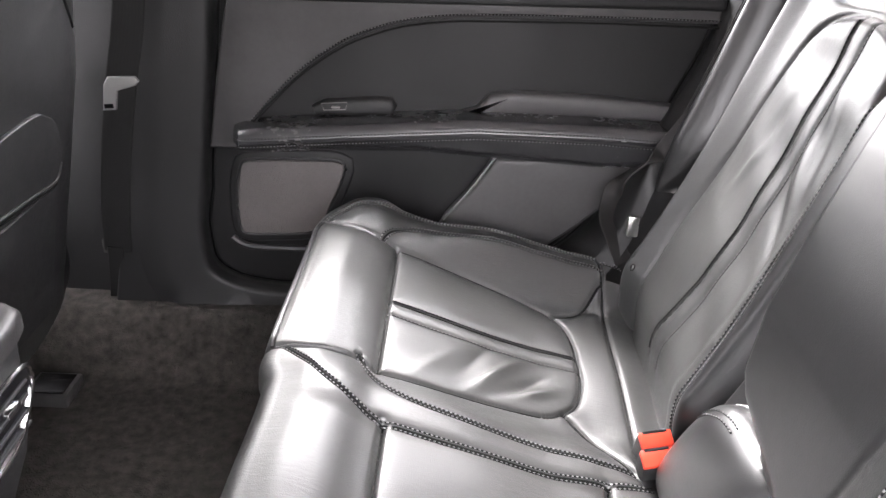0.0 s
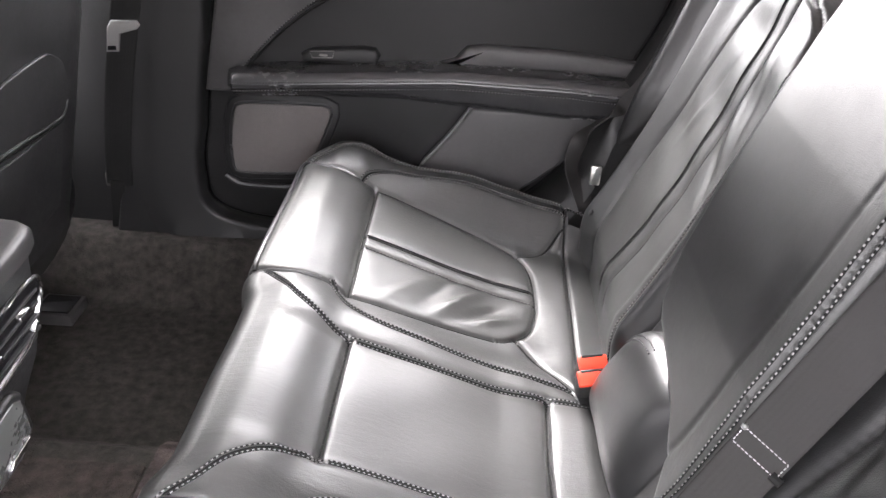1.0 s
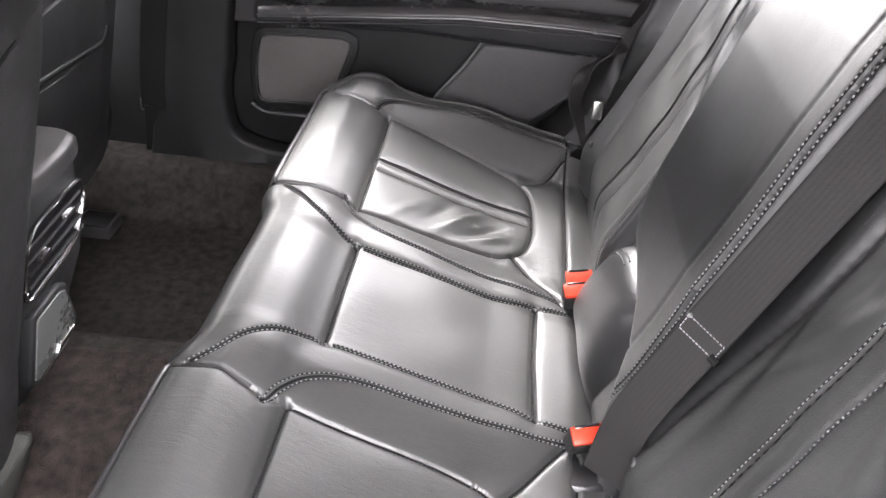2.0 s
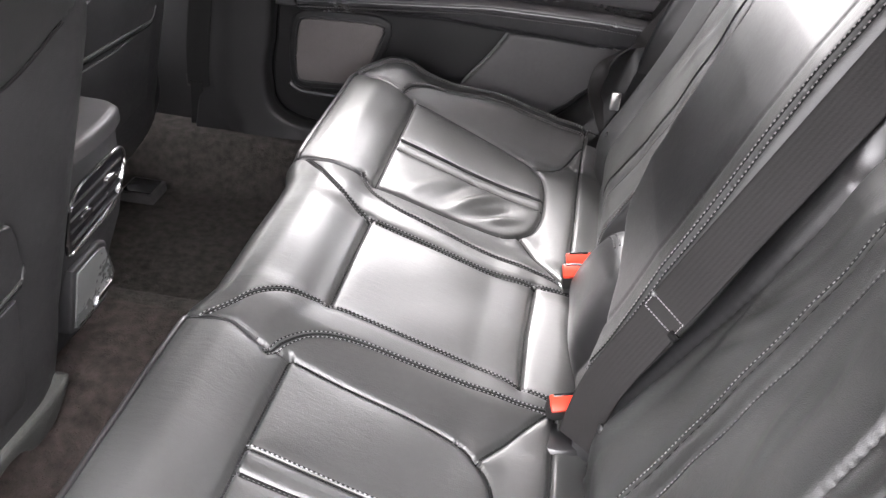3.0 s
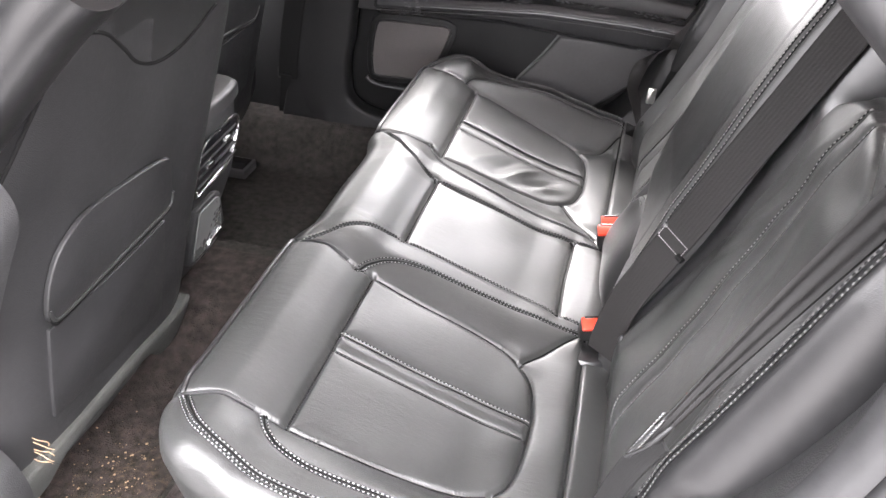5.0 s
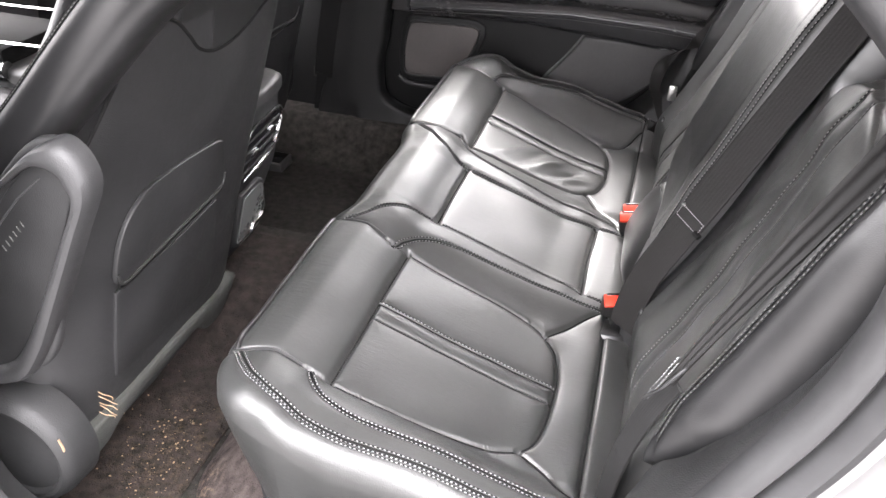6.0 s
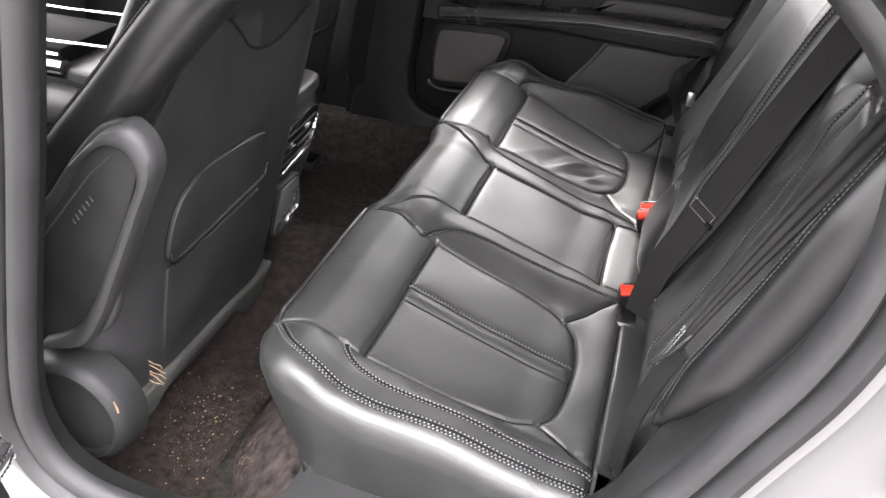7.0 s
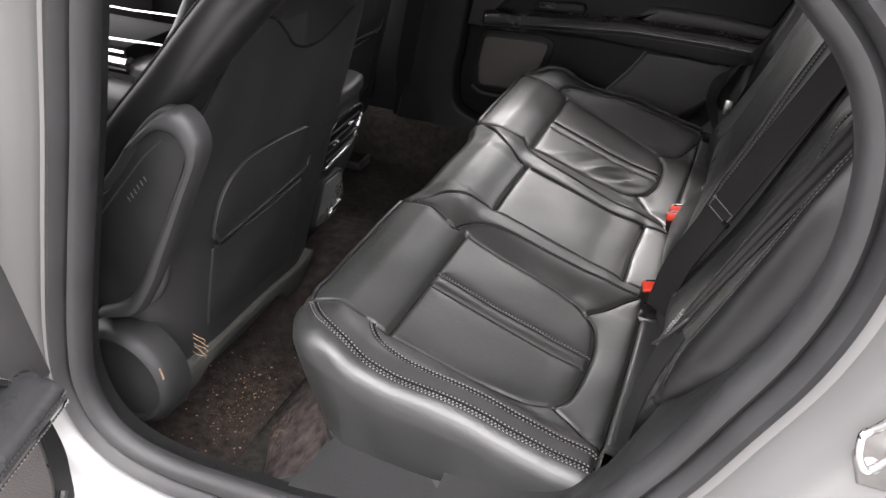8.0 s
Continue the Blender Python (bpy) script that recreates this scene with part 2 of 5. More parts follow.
def slab(outline, place, depth, bevel=0.004, steps=3):
    """A plate with a rounded rim. outline: 2D points; place(a, b, h) gives the point in space at height h over the plate's foot."""
    bm = bmesh.new()
    rings = [(outline, 0.0)]
    for k in range(steps + 1):
        th = k / steps * math.pi / 2
        rings.append((offset_poly(outline, bevel * (1 - math.cos(th))), depth - bevel + bevel * math.sin(th)))
    made = [[bm.verts.new(place(a, b, h)) for a, b in ring] for ring, h in rings]
    n = len(outline)
    for a, b in zip(made, made[1:]):
        for k in range(n):
            bm.faces.new((a[k], a[(k + 1) % n], b[(k + 1) % n], b[k]))
    bm.faces.new(made[-1])
    bm.faces.new(made[0][::-1])
    return bm


def loft(sections, closed=True, caps=True):
    """Skin over rows of points, each row of the same length."""
    bm = bmesh.new()
    rows = [[bm.verts.new(q) for q in s] for s in sections]
    k = len(rows[0])
    for a, b in zip(rows, rows[1:]):
        for j in range(k if closed else k - 1):
            bm.faces.new((a[j], a[(j + 1) % k], b[(j + 1) % k], b[j]))
    if caps and closed:
        bm.faces.new(rows[0][::-1])
        bm.faces.new(rows[-1])
    return bm


def block(lo, hi, bevel=0.004, seg=2):
    bm = bmesh.new()
    bmesh.ops.create_cube(bm, size=1)
    for v in bm.verts:
        v.co = Vector([lo[i] + (v.co[i] + 0.5) * (hi[i] - lo[i]) for i in range(3)])
    if bevel:
        bmesh.ops.bevel(bm, geom=bm.edges[:], offset=bevel, segments=seg, affect="EDGES", profile=0.5)
    return bm


def stitches(pos, nor, parent, material=None, spacing=0.0054, length=0.0044, width=0.0017, name="stitching", lift=0.0013, shade_line=True):
    """A row of thread stitches along a line on a surface, as one mesh, over a near-black tube that paints the shade of
    their crease.
    """
    seg = np.linalg.norm(np.diff(pos, axis=0), axis=1)
    s = np.concatenate(([0], np.cumsum(seg)))
    at = np.arange(spacing / 2, s[-1] - spacing / 2, spacing)
    verts, faces = [], []

    def value(a, x):
        return np.stack([np.interp(x, s, a[:, i]) for i in range(3)], 1)
    c, n = value(pos, at), value(nor, at)
    t = value(pos, at + 0.001) - value(pos, at - 0.001)
    t /= np.linalg.norm(t, axis=1)[:, None] + 1e-9
    n /= np.linalg.norm(n, axis=1)[:, None] + 1e-9
    b = np.cross(n, t)
    h, w = length / 2, width / 2
    for i in range(len(at)):
        k = len(verts)
        for f, hh, up in ((-1, 0.5, 0), (-0.5, 1, 1), (0.5, 1, 1), (1, 0.5, 0)):
            for side in (-1, 1):
                verts.append(c[i] + t[i] * h * f + b[i] * w * hh * side + n[i] * (lift * (0.6 if up else -0.8)))
            verts.append(c[i] + t[i] * h * f + n[i] * (lift * (1.5 if up else -0.5)))
        for j in range(3):
            a, e = k + 3 * j, k + 3 * j + 3
            faces += [(a, a + 2, e + 2, e), (a + 2, a + 1, e + 1, e + 2)]
    if not verts:
        return None
    me = bpy.data.meshes.new(name)
    me.from_pydata([tuple(v) for v in verts], [], faces)
    if shade_line:
        seam_shade_line(pos, nor / (np.linalg.norm(nor, axis=1)[:, None] + 1e-9), parent, 0.0011, -0.0004)
    return link_mesh(name, me, material or THREAD, parent)


def seam_shade_line(pos, nor, parent, radius=0.0017, sink=-0.0008):
    """A near-black tube along a sewn seam, standing in for the shade in its gap."""
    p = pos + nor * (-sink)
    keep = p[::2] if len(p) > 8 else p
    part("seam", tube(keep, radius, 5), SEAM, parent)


def panels(grid, ids, parent, names, materials):
    """Cuts a (U, V, 3) grid of points into one mesh for each panel id of its (U-1, V-1) faces, with the whole surface's normals. Returns them by id."""
    gu = np.gradient(grid, axis=0)
    gv = np.gradient(grid, axis=1)
    nor = np.cross(gu, gv)
    nor /= np.linalg.norm(nor, axis=2)[:, :, None] + 1e-12
    U, V = grid.shape[:2]
    idx = np.arange(U * V).reshape(U, V)
    quads = np.stack((idx[:-1, :-1], idx[1:, :-1], idx[1:, 1:], idx[:-1, 1:]), 2).reshape(-1, 4)
    flat, nflat, made = grid.reshape(-1, 3), nor.reshape(-1, 3), {}
    for i in np.unique(ids):
        if i < 0:
            continue
        q = quads[ids.reshape(-1) == i]
        used, inv = np.unique(q, return_inverse=True)
        me = bpy.data.meshes.new(names[i])
        me.from_pydata(flat[used].tolist(), [], inv.reshape(-1, 4).tolist())
        me.polygons.foreach_set("use_smooth", np.ones(len(q), bool))
        me.normals_split_custom_set_from_vertices(nflat[used].tolist())
        made[i] = link_mesh(names[i], me, materials.get(names[i], LEATHER), parent)
    return made


def relief(points, seams, puff=0.008, reach=0.016):
    """Height of upholstery: swells between seams, narrow grooves along them. seams: (line, depth, half width, swell)."""
    h = np.zeros(len(points))
    near = np.full(len(points), 9.0)
    for line, depth, width, swell in seams:
        d = dist_to(points, line)
        h -= depth * np.exp(-(d / width) ** 2)
        if swell:
            near = np.minimum(near, d / swell)
    return h + puff * (1 - np.exp(-near / reach)) - puff * 0.6


# ---- rear seat cushion ----
# plan of the seams of one outer seat: x rearwards, a = distance from the car's middle
CROSS = spline([(-0.100, 0.196), (-0.101, 0.350), (-0.102, 0.506)])
INSERT_IN = spline([(-0.100, 0.198), (0.014, 0.206), (0.095, 0.216), (0.126, 0.232)])
INSERT_REAR = spline([(0.126, 0.232), (0.146, 0.258), (0.157, 0.305), (0.158, 0.352), (0.156, 0.400), (0.148, 0.440), (0.132, 0.465)])
INSERT_OUT = spline([(0.132, 0.465), (0.091, 0.484), (0.015, 0.500), (-0.060, 0.506), (-0.102, 0.506)])
CHAN_A = spline([(-0.101, 0.331), (0.158, 0.331)])
CHAN_B = spline([(-0.101, 0.361), (0.157, 0.361)])
ARC_IN = spline([(-0.122, 0.212), (-0.108, 0.183), (-0.085, 0.160), (-0.040, 0.144), (0.042, 0.139), (0.170, 0.136), (0.205, 0.128)])
EDGE_IN = spline([(-0.205, 0.192), (-0.178, 0.166), (-0.150, 0.136), (-0.110, 0.110), (-0.070, 0.100), (0.080, 0.098), (0.165, 0.106), (0.215, 0.112)])
ROLL_IN = spline([(-0.210, 0.193), (-0.170, 0.192), (-0.130, 0.203), (-0.100, 0.198)])
ROLL_OUT = spline([(-0.208, 0.522), (-0.175, 0.510), (-0.140, 0.510), (-0.102, 0.506)])
ARC_OUT = spline([(-0.125, 0.508), (-0.110, 0.532), (-0.085, 0.549), (-0.040, 0.560), (0.050, 0.566), (0.220, 0.566)])
EDGE_OUT = spline([(-0.208, 0.522), (-0.185, 0.550), (-0.160, 0.572), (-0.115, 0.588), (-0.040, 0.594), (0.100, 0.594), (0.255, 0.592)])
Y_IN = spline([(0.126, 0.232), (0.165, 0.180), (0.207, 0.126)])
Y_OUT = spline([(0.132, 0.465), (0.175, 0.490), (0.215, 0.545)])
REAR = spline([(0.209, 0.118), (0.213, 0.300), (0.214, 0.450), (0.216, 0.600)])
MID_CROSS = spline([(-0.083, 0.0), (-0.083, 0.102)])
MID_REAR = spline([(0.160, 0.0), (0.163, 0.106)])
CUSHION_SEAMS = [
    (CROSS, 0.0065, 0.0036, 1.0), (INSERT_IN, 0.0026, 0.0034, 1.0), (INSERT_REAR, 0.0040, 0.0036, 1.0), (INSERT_OUT, 0.0026, 0.0034, 1.0),
    (CHAN_A, 0.0016, 0.0030, 1.0), (CHAN_B, 0.0016, 0.0030, 1.0), (ARC_IN, 0.0020, 0.0036, 0), (EDGE_IN, 0.0024, 0.0036, 0),
    (ROLL_IN, 0.0036, 0.0034, 1.0), (ROLL_OUT, 0.0036, 0.0034, 1.0), (ARC_OUT, 0.0020, 0.0036, 0), (EDGE_OUT, 0.0020, 0.0036, 0),
    (Y_IN, 0.0036, 0.0034, 1.0), (Y_OUT, 0.0030, 0.0034, 1.0), (REAR, 0.0040, 0.0034, 0.8), (MID_CROSS, 0.006, 0.0034, 1.0), (MID_REAR, 0.006, 0.0034, 1.0)]
BASE_X = np.array([-0.30, -0.23, -0.20, -0.165, -0.13, -0.10, 0.0, 0.10, 0.16, 0.21, 0.24, 0.28])
BASE_Z = np.array([0.316, 0.328, 0.336, 0.336, 0.319, 0.298, 0.262, 0.226, 0.212, 0.208, 0.198, 0.180])
FINE_X = np.linspace(-0.30, 0.28, 581)
FINE_Z = np.convolve(np.pad(np.interp(FINE_X, BASE_X, BASE_Z), 15, mode="edge"), np.hanning(31) / np.hanning(31).sum(), "valid")


def cushion_top(x, a, side):
    """Height of the bench over the floor."""
    z = np.interp(x, FINE_X, FINE_Z)
    rise = smooth01((x + 0.215) / 0.10)
    inner = 0.015 * smooth01((0.205 - a) / 0.068) - 0.006 * smooth01((0.116 - a) / 0.030)
    outer = (0.022 + 0.10 * np.clip(x + 0.05, 0, 0.20) + 0.015 * np.exp(-((x - 0.06) / 0.09) ** 2)) * smooth01((a - 0.488) / 0.080)
    fade = 1 - 0.55 * smooth01((x - 0.13) / 0.09)
    z = z + rise * (inner * fade + outer)
    z = z - 0.006 * smooth01((0.20 - a) / 0.05) * (1 - rise)
    pts = np.stack((x, a), 1)
    z = z + relief(pts, CUSHION_SEAMS, puff=0.0048, reach=0.008)
    # soft dents and drawn creases of use
    y = a * side
    for i in range(6):
        k = 14 + 9 * i
        z = z + 0.0016 / (1 + 0.7 * i) * np.sin(k * (x * math.cos(i * 1.7) + y * math.sin(i * 1.7)) + 1.3 * i + 0.7 * np.sin(11 * y + i))
    if side > 0:
        for cx, cy, ang, amp, wid, lng in ((0.045, 0.270, 0.95, 0.007, 0.009, 0.045), (0.075, 0.262, 0.75, -0.006, 0.008, 0.040), (0.100, 0.255, 0.6, 0.006, 0.008, 0.030), (0.015, 0.285, 1.1, -0.004, 0.010, 0.045), (-0.03, 0.26, 1.0, 0.003, 0.010, 0.05)):
            dx, dy = x - cx, y - cy
            along, across = dx * math.cos(ang) + dy * math.sin(ang), -dx * math.sin(ang) + dy * math.cos(ang)
            z = z + amp * np.exp(-(along / lng) ** 2 - (across / wid) ** 2)
    return z


def cushion_point(u, v):
    """Bench surface over the plane (u, v); past the rounded outline it rolls down the front and the sides."""
    u, v = np.asarray(u, float), np.asarray(v, float)
    a, side = np.abs(v), np.where(v < 0, -1.0, 1.0)
    set_back = 0.014 * smooth01((0.175 - a) / 0.05)
    ax, av = np.maximum(0, -0.123 + set_back - u), np.maximum(0, a - 0.514)
    r = np.hypot(ax, av)
    e = r - 0.083
    nx, na = -ax / np.maximum(r, 1e-6), av / np.maximum(r, 1e-6)
    over = np.maximum(e, 0)
    bx, ba = u - nx * over, a - na * over
    z = np.empty_like(u)
    for s in (-1.0, 1.0):
        m = side == s
        if m.any():
            z[m] = cushion_top(bx[m], ba[m], s)
    roll = 0.024 + 0.002 * na
    th = np.minimum(over / roll, math.pi / 2 * 0.96)
    left = np.maximum(0, over - roll * math.pi / 2 * 0.96)
    out = roll * np.sin(th) + 0.006 * np.abs(nx) * np.sin(np.clip(left / 0.2, 0, 1) * math.pi) - (0.27 * np.abs(nx) + 0.12 * na) * np.maximum(0, left - 0.015)
    z = z - roll * (1 - np.cos(th)) - left
    return np.stack((bx + nx * out, (ba + na * out) * side, z), -1), e


def cushion_normal(u, v):
    h = 0.002
    p, q = cushion_point(u + h, v)[0] - cushion_point(u - h, v)[0], cushion_point(u, v + h)[0] - cushion_point(u, v - h)[0]
    n = np.cross(p, q)
    return n / (np.linalg.norm(n, axis=1)[:, None] + 1e-9)


def line_a(line, x):
    """Lateral place of a seam at each x."""
    o = np.argsort(line[:, 0])
    return np.interp(x, line[o, 0], line[o, 1])


def build_cushion():
    seat = thing("rear_bench_seat", "black leather rear bench seat with stitched bolsters and creased inserts", "car seat")
    us = np.concatenate((np.arange(-0.42, -0.21, 0.005), np.arange(-0.21, 0.272, 0.0016)))
    half = np.concatenate((np.arange(0, 0.62, 0.0017), np.arange(0.62, 0.80, 0.005)))
    vs = np.concatenate((-half[:0:-1], half))
    gu, gv = np.meshgrid(us, vs, indexing="ij")
    grid, e = cushion_point(gu.ravel(), gv.ravel())
    grid, e = grid.reshape(*gu.shape, 3), e.reshape(gu.shape)
    cu = (gu[:-1, :-1] + gu[1:, 1:]) / 2
    cv = (gv[:-1, :-1] + gv[1:, 1:]) / 2
    ce = (e[:-1, :-1] + e[1:, 1:]) / 2
    a = np.abs(cv)
    edge_in, arc_in, edge_out, arc_out = line_a(EDGE_IN, cu), line_a(ARC_IN, cu), line_a(EDGE_OUT, cu), line_a(ARC_OUT, cu)
    in_in, in_out = line_a(INSERT_IN, cu), line_a(INSERT_OUT, cu)
    rear_x = np.interp(a, INSERT_REAR[:, 1], INSERT_REAR[:, 0])
    y_in = np.interp(a, Y_IN[::-1, 1], Y_IN[::-1, 0])
    y_out = np.interp(a, Y_OUT[:, 1], Y_OUT[:, 0])
    names = ["front_roll", "insert_inner", "insert_channel", "insert_outer", "inner_wing", "outer_wing", "inner_bolster", "outer_bolster", "rear_panel", "rear_lip", "side_facing", "front_facing"]
    i = np.full(cu.shape, 9)
    i[(cu < 0.213) & (a > 0.11)] = 8
    i[(cu < np.where(a < 0.24, y_in, 9)) & (a < 0.24)] = 4
    i[(cu < np.where(a > 0.46, y_out, -9)) & (a > 0.46)] = 5
    ins = (cu > -0.10) & (cu < rear_x) & (a > in_in) & (a < in_out)
    i[ins & (a < 0.331)] = 1
    i[ins & (a >= 0.331) & (a < 0.361)] = 2
    i[ins & (a >= 0.361)] = 3
    fr = (cu <= -0.10)
    i[fr] = 0
    i[fr & (a < line_a(ROLL_IN, cu))] = 6
    i[fr & (a > line_a(ROLL_OUT, cu))] = 7
    i[(cu > -0.10) & (cu < 0.213) & (a < arc_in) & (a >= edge_in)] = 6
    i[(cu > -0.10) & (a > arc_out)] = 7
    i[a > edge_out] = 10
    i[(ce > 0.0) & (cu < -0.13) & (a < 0.55)] = 11
    side = np.where(cv < 0, 0, 12)
    ids = i + side
    mid = (a < edge_in) & (cu < 0.28) & (ce <= 0.0)
    names2 = names * 2 + ["centre_front_roll", "centre_insert", "centre_rear_panel", "centre_front_facing"]
    ids[mid & (cu < -0.083)] = 24
    ids[mid & (cu >= -0.083) & (cu < 0.161)] = 25
    ids[mid & (cu >= 0.161)] = 26
    ids[(ce > 0.0) & (a < 0.19) & (cu < -0.13)] = 27
    ids[(cu > 0.222) & (a > 0.548)] = -1
    made = panels(grid, ids, seat, names2, {})

    def row(line, off, y_side, owner, mat=None, lo=0, hi=None, **k):
        ln = line[lo:hi]
        t = np.gradient(ln, axis=0)
        t /= np.linalg.norm(t, axis=1)[:, None] + 1e-9
        q = ln + np.stack((-t[:, 1], t[:, 0]), 1) * off
        u, v = q[:, 0], q[:, 1] * y_side
        stitches(cushion_point(u, v)[0], cushion_normal(u, v), made[owner], mat, **k)

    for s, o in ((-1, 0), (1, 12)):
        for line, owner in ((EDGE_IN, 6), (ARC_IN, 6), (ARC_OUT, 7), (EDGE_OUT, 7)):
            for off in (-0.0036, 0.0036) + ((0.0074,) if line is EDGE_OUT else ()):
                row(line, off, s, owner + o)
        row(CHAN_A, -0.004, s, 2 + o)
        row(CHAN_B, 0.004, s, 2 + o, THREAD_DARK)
        # seam gaps drawn dark: tubes in place of the shade down in them
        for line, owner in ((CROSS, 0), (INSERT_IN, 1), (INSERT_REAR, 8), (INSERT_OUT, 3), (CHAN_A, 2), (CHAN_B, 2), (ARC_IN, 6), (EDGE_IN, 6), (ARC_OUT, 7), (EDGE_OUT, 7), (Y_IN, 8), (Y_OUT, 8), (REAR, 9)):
            seam_shade_line(cushion_point(line[:, 0], line[:, 1] * s)[0], cushion_normal(line[:, 0], line[:, 1] * s), made[owner + o], **(dict(radius=0.0021, sink=-0.0009) if line is CROSS or line is REAR or line is INSERT_REAR or line is Y_IN or line is Y_OUT else {}))
        # piping along the nose of the front roll
        v = np.linspace(0.196, 0.52, 60)
        u = -0.219 + 0.006 * smooth01((v - 0.49) / 0.03)
        p = cushion_point(u, v * s)[0] + cushion_normal(u, v * s) * 0.002
        part("piping", tube(p, 0.0034, 8), LEATHER_SMOOTH, made[o + 0])
        q = spline([(-0.219, 0.193), (-0.178, 0.1905), (-0.135, 0.2005)])
        p = cushion_point(q[:, 0], q[:, 1] * s)[0] + cushion_normal(q[:, 0], q[:, 1] * s) * 0.0025
        part("piping", tube(p, 0.0030, 8), LEATHER_SMOOTH, made[o + 0])
        q = spline([(-0.216, 0.522), (-0.175, 0.512), (-0.135, 0.511)])
        p = cushion_point(q[:, 0], q[:, 1] * s)[0] + cushion_normal(q[:, 0], q[:, 1] * s) * 0.0025
        part("piping", tube(p, 0.0030, 8), LEATHER_SMOOTH, made[o + 0])
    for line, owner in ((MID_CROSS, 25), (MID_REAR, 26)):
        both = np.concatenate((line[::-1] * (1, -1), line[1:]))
        seam_shade_line(cushion_point(both[:, 0], both[:, 1])[0], cushion_normal(both[:, 0], both[:, 1]), made[owner], 0.0021, -0.0009)
    return seat


REAR_SEAT = build_cushion()


# ---- rear backrests ----
def back_x(z):
    """The backrests' raked face: x at a height."""
    return 0.237 + 0.42 * (z - 0.23) + 0.010 * np.sin(np.clip((z - 0.25) / 0.42, 0, 1) * math.pi)


RAKE = Vector((-1, 0, 0.42)).normalized()
# seams of an outer backrest: a = distance from the middle, z
B_INNER = spline([(0.196, 0.19), (0.200, 0.30), (0.207, 0.40), (0.224, 0.53), (0.228, 0.66), (0.228, 0.84)])
B_FOLD = spline([(0.478, 0.19), (0.478, 0.29), (0.488, 0.38), (0.474, 0.50), (0.456, 0.62), (0.430, 0.660), (0.385, 0.683), (0.330, 0.690), (0.280, 0.682), (0.244, 0.660), (0.228, 0.62)])
B_CHAN_A = spline([(0.326, 0.24), (0.312, 0.32), (0.308, 0.42), (0.314, 0.55), (0.322, 0.686)])
B_CHAN_B = spline([(0.366, 0.24), (0.346, 0.32), (0.340, 0.42), (0.346, 0.55), (0.354, 0.687)])
BACK_SEAMS = [(B_INNER, 0.003, 0.003, 0.6), (B_FOLD, 0.004, 0.004, 1.0), (B_CHAN_A, 0.0018, 0.003, 1.0), (B_CHAN_B, 0.0018, 0.003, 1.0)]

NEAR_SEAMS = [(B_INNER, 0.0040, 0.008, 0.9)] + BACK_SEAMS[1:]


def back_point(a, z, side):
    pts = np.stack((a, z), 1)
    f = relief(pts, BACK_SEAMS if side > 0 else NEAR_SEAMS, puff=0.0048, reach=0.008)
    f = f + (0.006 if side < 0 else 0.008) * smooth01((0.240 - a) / 0.03)
    if side < 0:
        f = f + 0.010 * smooth01((a - 0.232) / 0.020) * smooth01((z - 0.36) / 0.16)
    f = f - 0.060 * smooth01((0.190 - a) / 0.050)
    f = f + (0.020 * smooth01((a - 0.478) / 0.05) - 0.05 * smooth01((a - 0.515) / 0.04)) * np.where(z > 0.36, 1, 1)
    top = np.interp(a, [0.228, 0.244, 0.28, 0.33, 0.385, 0.43, 0.46, 0.50], [0.620, 0.660, 0.682, 0.690, 0.690, 0.692, 0.70, 0.72])
    f = f - (0.075 if side < 0 else 0.034) * smooth01((z - top + 0.006) / 0.045) * smooth01((a - 0.20) / 0.04)
    f = f - 0.034 * smooth01((0.285 - z) / 0.09)
    y = a * side
    # pulled leather across the insert
    ins = smooth01((a - 0.22) / 0.03) * smooth01((0.47 - a) / 0.03) * smooth01((z - 0.28) / 0.08)
    f = f + ins * (0.0016 * np.sin(38 * z + 16 * a + 2 * np.sin(19 * z) + side) * smooth01((z - 0.36) / 0.1) + 0.0007 * np.sin(75 * z - 30 * a + 1.0))
    # a few deep folds where the leather has been pulled
    for ca, cz, ang, amp in ((0.285, 0.52, 1.1, 0.0035), (0.272, 0.56, 1.25, -0.0035), (0.290, 0.60, 1.2, 0.0035), (0.395, 0.50, 1.9, 0.003), (0.400, 0.545, 1.8, -0.003), (0.262, 0.47, 1.0, -0.003)):
        da, dz2 = a - ca, z - cz
        al, ac = da * math.cos(ang) + dz2 * math.sin(ang), -da * math.sin(ang) + dz2 * math.cos(ang)
        f = f + amp * np.exp(-(al / 0.045) ** 2 - (ac / 0.009) ** 2)
    for i in range(5):
        k = 13 + 8 * i
        f = f + 0.0015 / (1 + i) * np.sin(k * (z * math.cos(i * 1.9) + y * math.sin(i * 1.9)) + 2.1 * i)
    x = back_x(z)
    return np.stack((x + f * RAKE.x, y, z + f * RAKE.z), -1)


